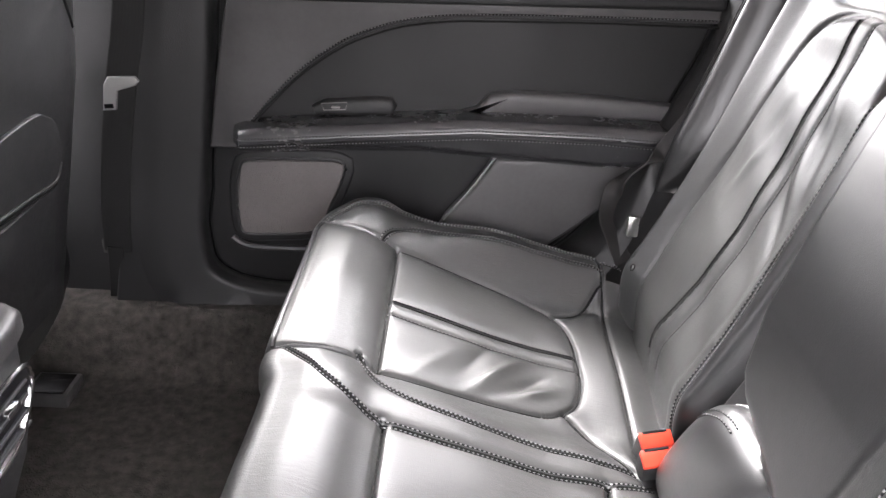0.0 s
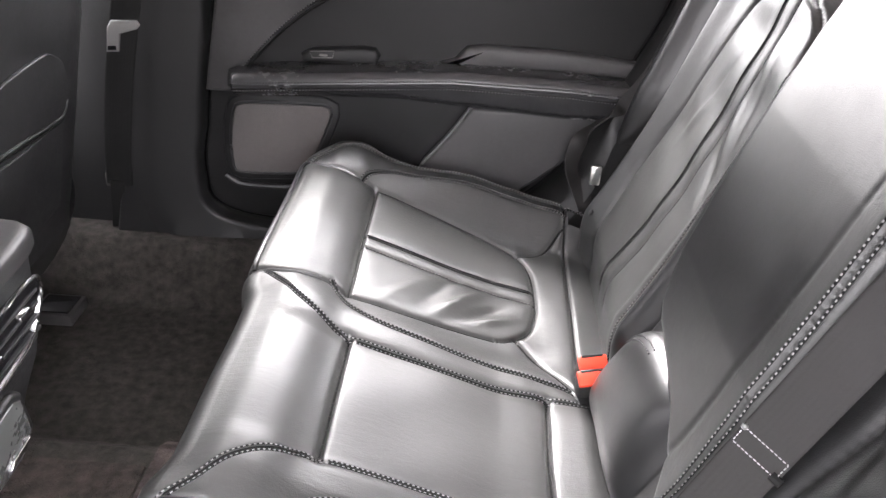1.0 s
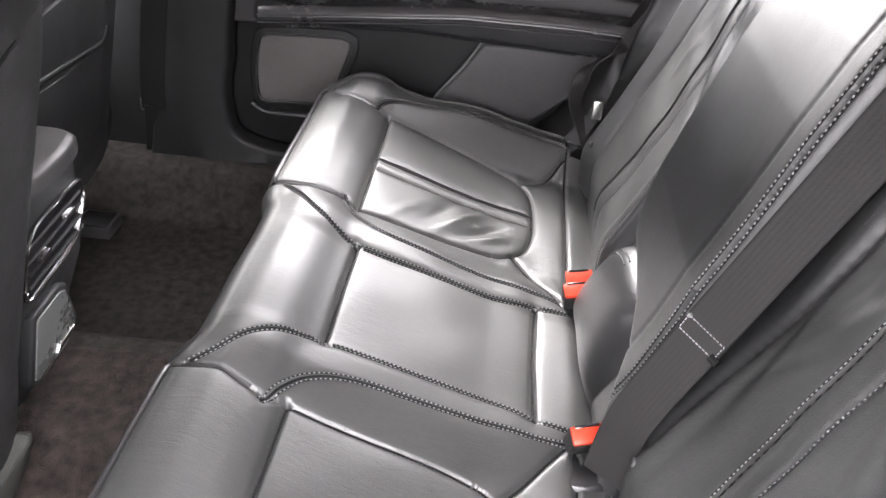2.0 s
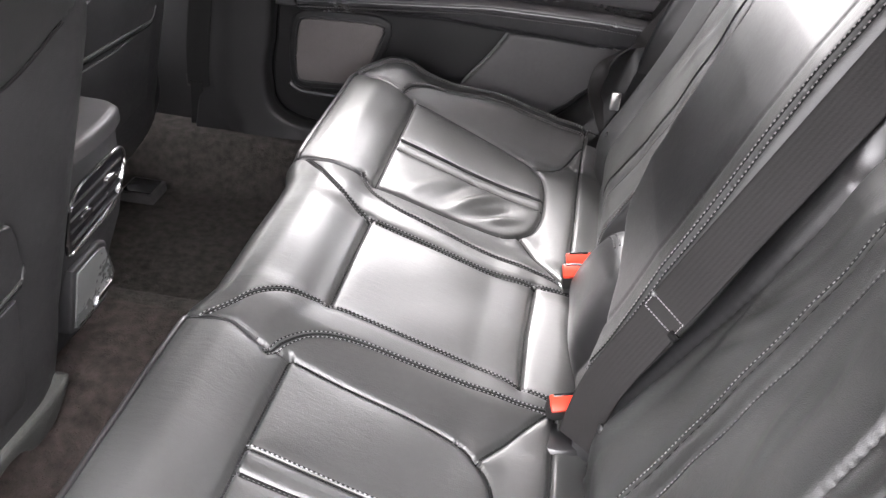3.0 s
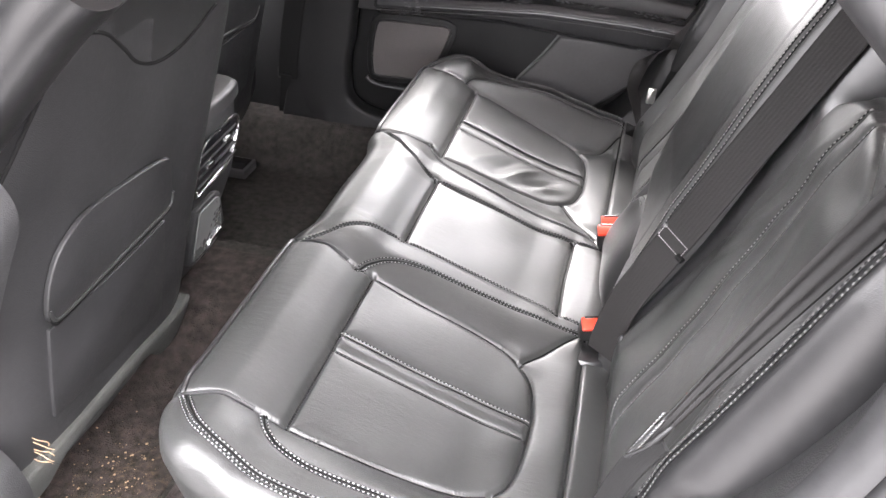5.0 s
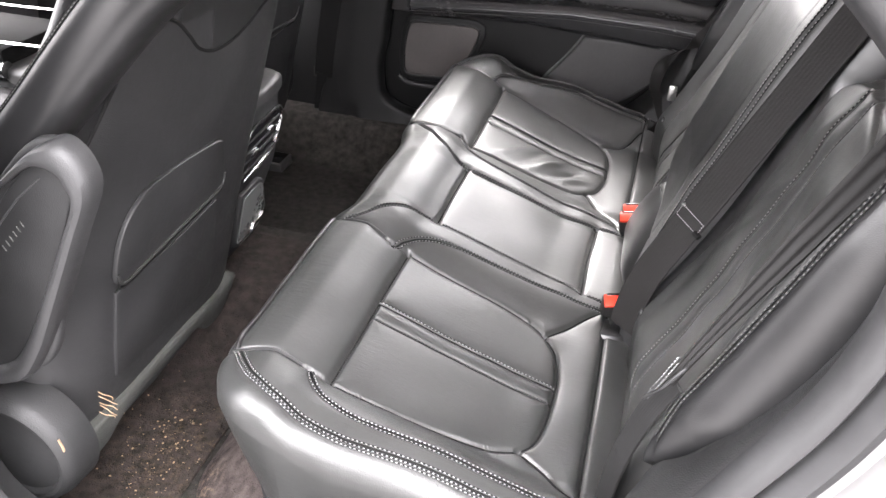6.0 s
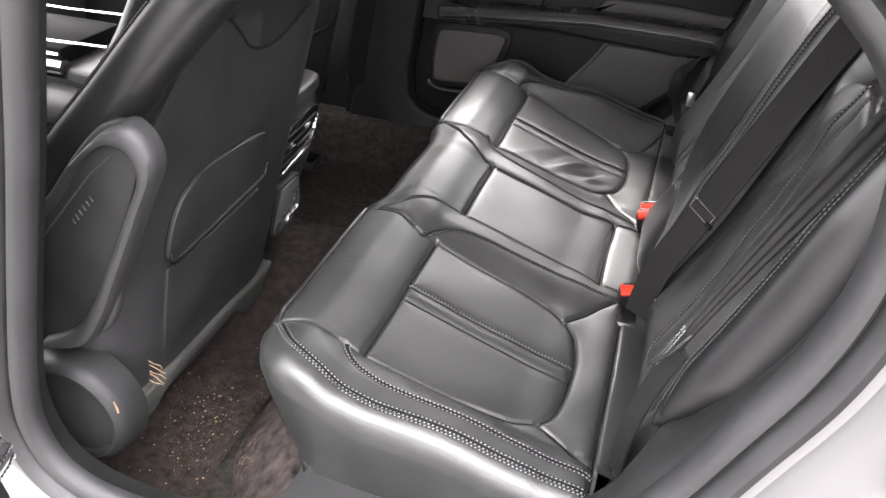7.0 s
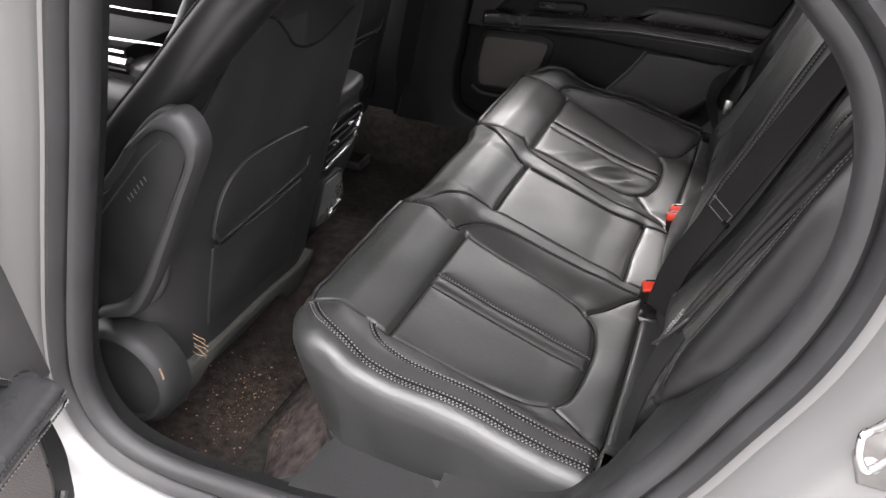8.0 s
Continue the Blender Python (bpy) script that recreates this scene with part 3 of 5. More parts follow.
def build_back(side):
    back = REAR_SEAT
    aa = np.arange(0.104, 0.552, 0.0022)
    zz = np.arange(0.17, 0.86, 0.003)
    ga, gz = np.meshgrid(aa, zz, indexing="ij")
    grid = back_point(ga.ravel(), gz.ravel(), side).reshape(*ga.shape, 3)
    if side > 0:
        grid = grid[:, ::-1]
        gz = gz[:, ::-1]
    ca, cz = (ga[:-1, :-1] + ga[1:, 1:]) / 2, (gz[:-1, :-1] + gz[1:, 1:]) / 2
    inner = np.interp(cz, B_INNER[:, 1], B_INNER[:, 0])
    k = np.argmax(B_FOLD[:, 1])
    fold = np.interp(cz, B_FOLD[:k, 1], B_FOLD[:k, 0])
    top = np.interp(ca, B_FOLD[k:, 0][::-1], B_FOLD[k:, 1][::-1])
    top = np.where(ca > B_FOLD[k, 0], 9, top)
    ch_a, ch_b = np.interp(cz, B_CHAN_A[:, 1], B_CHAN_A[:, 0]), np.interp(cz, B_CHAN_B[:, 1], B_CHAN_B[:, 0])
    i = np.full(ca.shape, 4)
    i[ca < inner] = 0
    ins = (ca >= inner) & (ca < fold) & (cz < np.minimum(top, 0.69))
    i[ins & (ca < ch_a)] = 1
    i[ins & (ca >= ch_a) & (ca < ch_b)] = 2
    i[ins & (ca >= ch_b)] = 3
    i[(i == 4) & (ca < 0.46) & (cz > 0.6)] = 5
    made = panels(grid, i, back, ["back_inner_roll", "back_insert_inner", "back_insert_channel", "back_insert_outer", "back_wing", "back_upper_panel"], {"back_inner_roll": LEATHER_SMOOTH})

    def row(line, off, owner, mat=None):
        t = np.gradient(line, axis=0)
        t /= np.linalg.norm(t, axis=1)[:, None] + 1e-9
        q = line + np.stack((-t[:, 1], t[:, 0]), 1) * off
        p = back_point(q[:, 0], q[:, 1], side)
        h = 0.002
        n = np.cross(back_point(q[:, 0] + h, q[:, 1], side) - p, back_point(q[:, 0], q[:, 1] + h, side) - p) * -side
        n *= np.where(n[:, :1] > 0, -1, 1)
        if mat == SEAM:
            seam_shade_line(p, n, made[owner], 0.0016, -0.0008)
        else:
            stitches(p, n, made[owner], mat)
    for off in (-0.0042, 0.0042) if side > 0 else ():
        row(B_INNER, off, 0)
    for line, owner in ((B_INNER, 0), (B_CHAN_A, 2), (B_CHAN_B, 2))[0 if side > 0 else 1:]:
        row(line, 0.0, owner, SEAM)
    row(B_CHAN_A, 0.004, 2, THREAD_PALE if side < 0 else None)
    row(B_CHAN_B, -0.004, 2, None if side < 0 else THREAD_DARK)
    # the closed core behind the upholstery
    core = [[(back_x(z) + 0.055 + d, s * side, z) for d, s in ((0, 0.11), (0, 0.515), (0.07, 0.515), (0.07, 0.11))] for z in np.linspace(0.16, 0.85, 8)]
    part("back_core", loft(core), VINYL, back)
    # fastener stud at the foot
    bm = bmesh.new()
    a0 = 0.212 if side < 0 else 0.505
    p = back_point(np.array([a0]), np.array([0.282]), side)[0]
    bmesh.ops.create_uvsphere(bm, u_segments=12, v_segments=8, radius=0.006)
    m = Matrix.Translation(p) @ RAKE.to_track_quat("Z", "Y").to_matrix().to_4x4() @ Matrix.Diagonal((1, 1, 0.5, 1))
    bm.transform(m)
    part("stud", bm, PLASTIC_GREY, back, "small round plastic stud")
    return back


build_back(-1)
build_back(1)


# ---- centre backrest with its folding armrest ----
C_STITCH = spline([(-0.108, 0.325), (-0.118, 0.36), (-0.124, 0.42), (-0.126, 0.52), (-0.126, 0.84)])
C_DOUBLE = spline([(-0.138, 0.27), (-0.147, 0.30), (-0.153, 0.337), (-0.157, 0.39), (-0.159, 0.444), (-0.159, 0.60), (-0.158, 0.84)])
C_LOWER = spline([(-0.060, 0.352), (0.013, 0.350), (0.065, 0.346), (0.100, 0.332), (0.130, 0.305), (0.150, 0.280)])
CENTRE_SEAMS = [(C_STITCH, 0.0016, 0.004, 0), (C_DOUBLE, 0.003, 0.003, 0.4)]


def centre_point(y, z):
    """The folded armrest stands proud of the back; a small pad fills the place below it."""
    f = relief(np.stack((y, z), 1), CENTRE_SEAMS, puff=0.003, reach=0.008) + 0.012
    foot = np.interp(y, [-0.190, -0.165, -0.140, -0.110, -0.060, 0.0, 0.05, 0.08, 0.10, 0.12], [0.24, 0.262, 0.285, 0.318, 0.342, 0.352, 0.360, 0.376, 0.42, 0.50])
    far_edge = np.interp(z, [0.35, 0.37, 0.39, 0.44, 0.50, 0.60, 0.86], [0.05, 0.072, 0.086, 0.105, 0.116, 0.122, 0.126])
    d = np.minimum(np.minimum((z - foot) * 0.9, far_edge - y), (y + 0.178) * 0.8)
    lift = np.sqrt(1 - (1 - np.clip(d / 0.020, 0, 1)) ** 2)
    proud = np.interp(z, [0.28, 0.337, 0.444, 0.60, 0.80], [0.026, 0.031, 0.046, 0.048, 0.044])
    f = f + proud * lift
    top = np.interp(y, C_LOWER[:, 0], C_LOWER[:, 1])
    pad_t = np.clip((top + 0.006 - z) / 0.150, 0, 1)
    side = np.maximum(0, 1 - np.abs((y - 0.035) / 0.105) ** 4)
    f = f + (1 - lift) * (0.034 * np.sqrt(np.sin(math.pi * np.clip(pad_t, 0, 1) ** 0.65)) * side - 0.008)
    f = f - 0.034 * smooth01((0.235 - z) / 0.07) - 0.060 * smooth01((y - 0.124) / 0.028) - 0.050 * smooth01((-0.176 - y) / 0.02)
    for i in range(4):
        k = 15 + 9 * i
        f = f + 0.0008 / (1 + i) * np.sin(k * (z * math.cos(i * 1.3) + y * math.sin(i * 1.3)) + 1.1 * i)
    return np.stack((back_x(z) + f * RAKE.x, y, z + f * RAKE.z), -1)


def build_centre():
    back = REAR_SEAT
    yy, zz = np.arange(-0.196, 0.1601, 0.0022), np.arange(0.17, 0.86, 0.003)
    gy, gz = np.meshgrid(yy, zz, indexing="ij")
    grid = centre_point(gy.ravel(), gz.ravel()).reshape(*gy.shape, 3)[:, ::-1]
    gz = gz[:, ::-1]
    cy, cz = (gy[:-1, :-1] + gy[1:, 1:]) / 2, (gz[:-1, :-1] + gz[1:, 1:]) / 2
    i = np.where(cz < np.interp(cy, C_LOWER[:, 0], C_LOWER[:, 1]), 1, 0)
    i[(cy < np.interp(cz, C_STITCH[:, 1], C_STITCH[:, 0])) & (cz > np.interp(cy, [-0.19, -0.14, -0.06], [0.24, 0.285, 0.342]))] = 2
    made = panels(grid, i, back, ["folding_armrest", "centre_lower_pad", "centre_edge_strip"], {"centre_lower_pad": LEATHER_SMOOTH, "folding_armrest": LEATHER_SMOOTH})

    def row(line, off, owner, mat=None):
        t = np.gradient(line, axis=0)
        t /= np.linalg.norm(t, axis=1)[:, None] + 1e-9
        q = line + np.stack((-t[:, 1], t[:, 0]), 1) * off
        p = centre_point(q[:, 0], q[:, 1])
        stitches(p, np.tile(np.array(RAKE), (len(p), 1)), made[owner], mat)
    row(C_DOUBLE, -0.004, 2)
    row(C_DOUBLE, 0.004, 2)
    pad_top = C_LOWER[(C_LOWER[:, 0] > 0.045) & (C_LOWER[:, 0] < 0.125)]
    row(pad_top, -0.006, 1)
    row(pad_top, -0.012, 1)
    lower = spline([(-0.098, 0.318), (-0.120, 0.300), (-0.134, 0.284)])
    row(lower, 0.0, 2)
    core = [[(back_x(z) + 0.045 + d, y, z) for d, y in ((0, -0.115), (0, 0.115), (0.07, 0.115), (0.07, -0.115))] for z in np.linspace(0.16, 0.85, 8)]
    part("back_core", loft(core), VINYL, back)
    return back


build_centre()


# ---- side bolsters beside the backrests ----
def bolster_ring(z, s):
    """Closed section of a side bolster at a height."""
    inner = 0.552 + 0.12 * max(0.0, min(0.22, z - 0.45))
    outer = 0.644
    end = math.sqrt(max(0.02, min(1, (z - 0.375) / 0.10)))
    w, mid = (outer - inner) / 2 * end, (outer + inner) / 2 - 0.010 * (1 - end)
    x0 = float(back_x(np.array(z))) - (0.028 if s < 0 else 0.004)
    out = []
    for k in np.linspace(0, 2 * math.pi, 64, endpoint=False):
        c, q = math.cos(k), math.sin(k)
        yy = mid + w * math.copysign(abs(c) ** 0.95, c)
        xx = x0 + 0.060 - 0.097 * math.copysign(abs(q) ** 0.95, q) * (0.75 if q < 0 else 0.7 + 0.3 * end)
        d = abs(yy - bolster_seam(z))
        if q > 0:
            xx += 0.0030 * math.exp(-(d / 0.0035) ** 2)
        out.append((xx, yy * s, z))
    return out


def bolster_seam(z):
    """Lateral place of the sewn seam along a bolster's crest."""
    return (0.644 + 0.552 + 0.12 * max(0.0, min(0.22, z - 0.45))) / 2


def build_side_bolster(s):
    zs = np.concatenate((np.linspace(0.376, 0.46, 22), np.linspace(0.47, 0.90, 44)))
    rings = [bolster_ring(float(z), s) for z in zs]
    pad = part("side_bolster", loft(rings), LEATHER_SMOOTH, REAR_SEAT, "smooth black leather side bolster with double stitching")
    for off in (-0.0042, 0.0042):
        pts = []
        for z, ring in zip(zs[10:-2], rings[10:-2]):
            front = sorted((abs(y), x) for x, y, h in ring[1:32])
            a = bolster_seam(float(z)) + off
            pts.append((float(np.interp(a, [q[0] for q in front], [q[1] for q in front])), a * s, float(z)))
        stitches(np.array(pts), np.tile(np.array((-0.92, 0, 0.38)), (len(pts), 1)), pad, THREAD_DARK)
    return pad


build_side_bolster(-1)
build_side_bolster(1)


# ---- floor ----
def floor_z(x, y):
    """Footwell with the tunnel hump along the car's middle and the riser under the bench."""
    hump = 0.088 * smooth01((0.215 - np.abs(y)) / 0.12)
    rise = 0.12 * smooth01((x + 0.285) / 0.15)
    kerb = np.where(y > 0, 0.102 * smooth01((y - 0.555) / 0.085), 0.10 * smooth01((-y - 0.63) / 0.06))
    return np.maximum(np.maximum(hump, rise), kerb)


def build_floor():
    xs, ys = np.arange(-1.75, 0.36, 0.015), np.arange(-0.70, 0.721, 0.015)
    gx, gy = np.meshgrid(xs, ys, indexing="ij")
    z = floor_z(gx, gy)
    z = z + 0.003 * np.sin(23 * gx + 5 * np.sin(9 * gy)) * np.sin(17 * gy + 1.0)
    me = bpy.data.meshes.new("floor")
    U, V = gx.shape
    idx = np.arange(U * V).reshape(U, V)
    q = np.stack((idx[:-1, :-1], idx[1:, :-1], idx[1:, 1:], idx[:-1, 1:]), 2).reshape(-1, 4)
    me.from_pydata(np.stack((gx, gy, z), 2).reshape(-1, 3).tolist(), [], q.tolist())
    me.polygons.foreach_set("use_smooth", np.ones(len(q), bool))
    tagged(link_mesh("floor", me, CARPET), "dark charcoal carpet over the car floor and tunnel", "floor", kind="structure")
    # the looser mat of the near footwell, lying on the carpet
    outline = [(-0.345, -0.585), (-0.345, 0.072), (-0.62, 0.088), (-0.80, 0.085), (-0.80, -0.585)]
    bm = bmesh.new()
    n = 40
    rows = []
    for i in range(n + 1):
        x = -0.80 + (0.80 - 0.345) * i / n
        hi = 0.088 - 0.016 * i / n
        rows.append([(x, -0.585 + (hi + 0.585) * j / n) for j in range(n + 1)])
    vs = [[bm.verts.new((x, y, float(floor_z(np.array(x), np.array(y))) + (0.008 if 0 < i < n and j < n else 0.004) + 0.0015 * math.sin(31 * x) * math.sin(27 * y))) for j, (x, y) in enumerate(r)] for i, r in enumerate(rows)]
    for i in range(n):
        for j in range(n):
            bm.faces.new((vs[i][j], vs[i + 1][j], vs[i + 1][j + 1], vs[i][j + 1]))
    ext = bmesh.ops.extrude_face_region(bm, geom=bm.faces[:])
    for v in [g for g in ext["geom"] if isinstance(g, bmesh.types.BMVert)]:
        v.co.z -= 0.004
    tagged(part("floor_mat", bm, MAT), "worn dark brown carpet mat dusted with dry grit", "floor mat")


build_floor()

# carpeted kick panel that rises from the floor to the bench
bm = bmesh.new()
rows = []
for j in range(49):
    y = -0.625 + 1.25 * j / 48
    front = -0.338 + 0.055 * float(smooth01(np.array((abs(y) - 0.44) / 0.17)))
    row = []
    for i in range(15):
        t = i / 14
        x = front + t * 0.17
        z = 0.145 * t ** 0.9 + 0.010 * math.sin(min(1, t * 9) * math.pi / 2)
        if abs(y) < 0.21:
            z = max(z, float(floor_z(np.array(x), np.array(y))) + 0.012)
        row.append((x, y, z + 0.001 * math.sin(41 * y + 13 * x)))
    rows.append(row)
tagged(part("kick_panel", loft(rows, closed=False), KICK), "brown worn carpet kick panel below the rear bench", "carpet", kind="structure")

# ---- body side with the door opening ----
# inner edge of the door opening: x, z
OPENING = spline([(-0.338, 0.771), (-0.377, 0.612), (-0.418, 0.46), (-0.455, 0.311), (-0.462, 0.225), (-0.430, 0.159), (-0.347, 0.132), (-0.200, 0.134), (-0.04, 0.150), (0.110, 0.190), (0.205, 0.270),
                  (0.278, 0.392), (0.323, 0.492), (0.358, 0.576), (0.377, 0.657), (0.377, 0.728), (0.366, 0.777), (0.344, 0.820), (0.295, 0.868), (0.200, 0.945), (0.070, 0.995), (-0.10, 1.005), (-0.245, 0.972), (-0.300, 0.90)], 0.012, closed=True)


def far_line(p):
    """The far opening's front edge stands a little steeper."""
    q = p.copy()
    now = np.interp(p[:, 1], [0.225, 0.311, 0.46, 0.612, 0.771, 0.9, 0.972], [-0.462, -0.455, -0.418, -0.377, -0.338, -0.300, -0.245])
    q[:, 0] += (-0.451 + 0.131 * (p[:, 1] - 0.192) - now) * smooth01((-0.18 - p[:, 0]) / 0.10) * smooth01((p[:, 1] - 0.15) / 0.06)
    return q


FAR_OPENING = far_line(OPENING)


def ring_at(off, y):
    """The opening's outline, moved outwards by off, at depth y."""
    p = offset_poly(FAR_OPENING if y > 0 else OPENING, -off - (0.006 if y > 0 else 0.0))
    p[:, 1] = np.clip(p[:, 1], 0.100 - 0.02 * off if y > 0 else -0.22, 1.06)
    return np.stack((p[:, 0], np.full(len(p), y), p[:, 1]), 1)


def ring_loft(name, rows, material, parent, label=""):
    """Skin through rows of (offset, y) round the opening."""
    sec = [ring_at(o, y) for o, y in rows]
    bm = bmesh.new()
    vs = [[bm.verts.new(q) for q in s] for s in sec]
    n = len(vs[0])
    for a, b in zip(vs, vs[1:]):
        for k in range(n):
            bm.faces.new((a[k], a[(k + 1) % n], b[(k + 1) % n], b[k]))
    return part(name, bm, material, parent, label)


def build_side(s):
    near = s < 0
    side = thing("wall_near" if near else "wall_far", "silver painted body side with a dark rubber-sealed door opening" if near else "dark inner body side framing the closed rear door", "car body", kind="structure")
    seal = [(-0.004, 0.690), (-0.006, 0.700), (0.000, 0.712), (0.006, 0.716), (0.014, 0.716), (0.020, 0.708)]
    ring_loft("door_seal", [(o, s * y) for o, y in seal], RUBBER, side, "dark grey rubber door seal")
    lip = [(0.020, 0.708), (0.024, 0.722), (0.032, 0.728), (0.040, 0.724), (0.042, 0.715)]
    ring_loft("outer_seal", [(o, s * y) for o, y in lip], RUBBER, side)
    jamb = [(0.040, 0.715), (0.052, 0.718), (0.060, 0.735), (0.075, 0.765), (0.095, 0.775), (0.150, 0.780), (0.160, 0.800), (0.170, 0.815), (0.40, 0.83)]
    if not near:
        jamb = [(0.040, 0.715), (0.046, 0.730), (0.040, 0.742), (0.0, 0.745), (-0.06, 0.745)]
    ring_loft("body_panel", [(o, s * y) for o, y in jamb], PAINT if near else PLASTIC, side, "silver metallic painted door jamb" if near else "")
    inner = [(-0.004, 0.690), (0.004, 0.680), (0.012, 0.660), (0.045, 0.645), (0.30, 0.640)] if near else [(-0.004, 0.692), (-0.002, 0.674), (0.002, 0.668), (0.008, 0.666), (0.030, 0.663), (0.060, 0.658), (0.09, 0.654), (0.125, 0.664)]
    ring_loft("pillar_trim", [(o, s * y) for o, y in inner], PLASTIC, side, "grained black plastic pillar trim")
    if not near:
        part("pillar_panel", slab([(-0.64, 0.0), (-0.54, 0.0), (-0.50, 0.30), (-0.45, 0.66), (-0.36, 1.02), (-0.46, 1.02), (-0.51, 0.66), (-0.575, 0.30)], lambda a, b, h: (a, 0.690 - h, b), 0.030, 0.006), PLASTIC, side)
    return side


wall_near = build_side(-1)
wall_far = build_side(1)


def build_quarter_trim(s):
    """Plastic lining between the door opening and the bench, up to the bolster."""
    rim = spline([(0.03, 0.692, 0.165), (0.110, 0.692, 0.190), (0.160, 0.692, 0.222), (0.205, 0.692, 0.270), (0.235, 0.692, 0.318), (0.260, 0.692, 0.358), (0.278, 0.692, 0.392),
                  (0.323, 0.692, 0.492), (0.358, 0.692, 0.576), (0.377, 0.692, 0.657), (0.377, 0.692, 0.728), (0.366, 0.692, 0.777)], count=8)
    inner = spline([(0.03, 0.600, 0.190), (0.140, 0.600, 0.212), (0.205, 0.602, 0.245), (0.243, 0.604, 0.300), (0.262, 0.606, 0.352), (0.276, 0.612, 0.398), (0.300, 0.628, 0.436),
                    (0.342, 0.634, 0.500), (0.376, 0.632, 0.562), (0.400, 0.642, 0.640), (0.404, 0.660, 0.720), (0.390, 0.682, 0.785)], count=8)
    a, b = rim, inner
    rows = []
    for t in np.linspace(0, 1, 16):
        p = a * (1 - t) + b * t
        p[:, 1] += 0.007 * math.sin(t * math.pi)
        p[:, 0] -= 0.010 * math.sin(t * math.pi) * smooth01((a[:, 2] - 0.2) / 0.1)
        rows.append([(x, s * y, z) for x, y, z in p])
    # the edge turns down behind the bench
    for back, down in ((0.004, 0.004), (0.012, 0.030)):
        rows.append([(x + back, s * (y - back), z - down) for x, y, z in b])
    return part("quarter_trim", loft(rows, closed=False, caps=False), PLASTIC, wall_near if s < 0 else wall_far, "grained charcoal plastic wheel-arch trim")


build_quarter_trim(-1)
build_quarter_trim(1)


def build_sill(s):
    """Plastic sill lining with a raised moulding at the foot of the bench."""
    w = wall_near if s < 0 else wall_far
    outline = [(-0.62, 0.700), (-0.62, 0.640), (-0.28, 0.645), (-0.225, 0.632), (-0.190, 0.612), (-0.165, 0.585), (-0.150, 0.570), (0.26, 0.570), (0.26, 0.700)]
    fine = []
    for i, a in enumerate(outline):
        b = outline[(i + 1) % len(outline)]
        k = max(1, int(math.dist(a, b) / 0.03))
        fine += [(a[0] + (b[0] - a[0]) * j / k, a[1] + (b[1] - a[1]) * j / k) for j in range(k)]

    def place(a, b, h):
        rise = float(smooth01(np.array((a + 0.215) / 0.10)))
        slope = (0.690 - b) / 0.09
        up = 0.128 + slope * (0.075 * rise - 0.075 * (1 - rise))
        return (a, s * b, max(0.0, up) - 0.03 + h)
    part("sill_trim", slab(fine, place, 0.032, 0.008), PLASTIC, w, "grained black plastic sill trim")
    fin = [(-0.168, 0.575), (-0.150, 0.572), (-0.03, 0.592), (0.03, 0.612), (0.02, 0.624), (-0.04, 0.626), (-0.10, 0.618), (-0.148, 0.598)]
    part("sill_moulding", slab(fin, lambda a, b, h: (a, s * b, 0.140 + h - 0.30 * (a + 0.1)), 0.022, 0.010), PLASTIC, w)


build_sill(-1)


# ---- roof, dash and rear shelf that close the cabin ----
def build_roof():
    secs = []
    for x in np.linspace(-1.35, 0.95, 16):
        zc = 1.075 - 0.05 * ((x + 0.15) / 1.1) ** 2
        secs.append([(x, y, zc - 0.06 * (y / 0.66) ** 2) for y in np.linspace(-0.66, 0.66, 23)])
    # 35 mm thick
    bm = bmesh.new()
    vs = [[bm.verts.new(q) for q in r] for r in secs]
    for i in range(15):
        for j in range(22):
            bm.faces.new((vs[i][j], vs[i + 1][j], vs[i + 1][j + 1], vs[i][j + 1]))
    ext = bmesh.ops.extrude_face_region(bm, geom=bm.faces[:])
    for v in [g for g in ext["geom"] if isinstance(g, bmesh.types.BMVert)]:
        v.co.z -= 0.035
    bmesh.ops.delete(bm, geom=[v for v in bm.verts if not v.link_faces], context="VERTS")
    tagged(part("ceiling", bm, HEADLINER), "grey cloth headliner under the closed roof", "ceiling", kind="structure")
    tagged(part("wall_rear", loft([[(0.50, y, 0.76), (0.98, y, 0.80), (0.98, y, 0.72), (0.50, y, 0.70), (0.52, y, 0.02), (0.46, y, 0.02)] for y in np.linspace(-0.70, 0.70, 6)]), VINYL), "dark rear shelf and bulkhead behind the seats", "rear shelf", kind="structure")
    tagged(part("wall_front", loft([[(-1.45, y, 0.62), (-1.42, y, 0.50), (-1.50, y, 0.02), (-1.95, y, 0.02), (-1.95, y, 0.66)] for y in np.linspace(-0.72, 0.72, 6)]), VINYL), "dark dashboard and bulkhead across the car", "dashboard", kind="structure")
    for s in (-1, 1):
        lower = [(-1.95, 0.0), (-1.95, 0.62), (-0.82, 0.64), (-0.66, 0.60), (-0.70, 0.0)] if s < 0 else [(-1.95, -0.05), (-1.95, 0.62), (-0.82, 0.64), (-0.44, 0.645), (-0.50, -0.05)]
        ob = part("wall_front_door", slab(lower, lambda a, b, h: (a, s * (0.735 - h), b), 0.04, 0.01), PLASTIC)
        tagged(ob, "dark lining of the closed front door", "car door", kind="structure")
        part("window_pane", slab([(-1.35, 0.62), (-0.55, 0.635), (-0.45, 1.0), (-1.05, 1.02)], lambda a, b, h: (a, s * (0.722 - h), b), 0.004, 0.001), GLASS_TINTED, ob, "dark tinted window glass", smooth=False)


build_roof()
gm = bmesh.new()
bmesh.ops.create_grid(gm, x_segments=8, y_segments=8, size=400)
for v in gm.verts:
    v.co.z = -0.36
tagged(part("ground", gm, ASPHALT), "grey asphalt ground around the parked car", "ground", kind="structure")


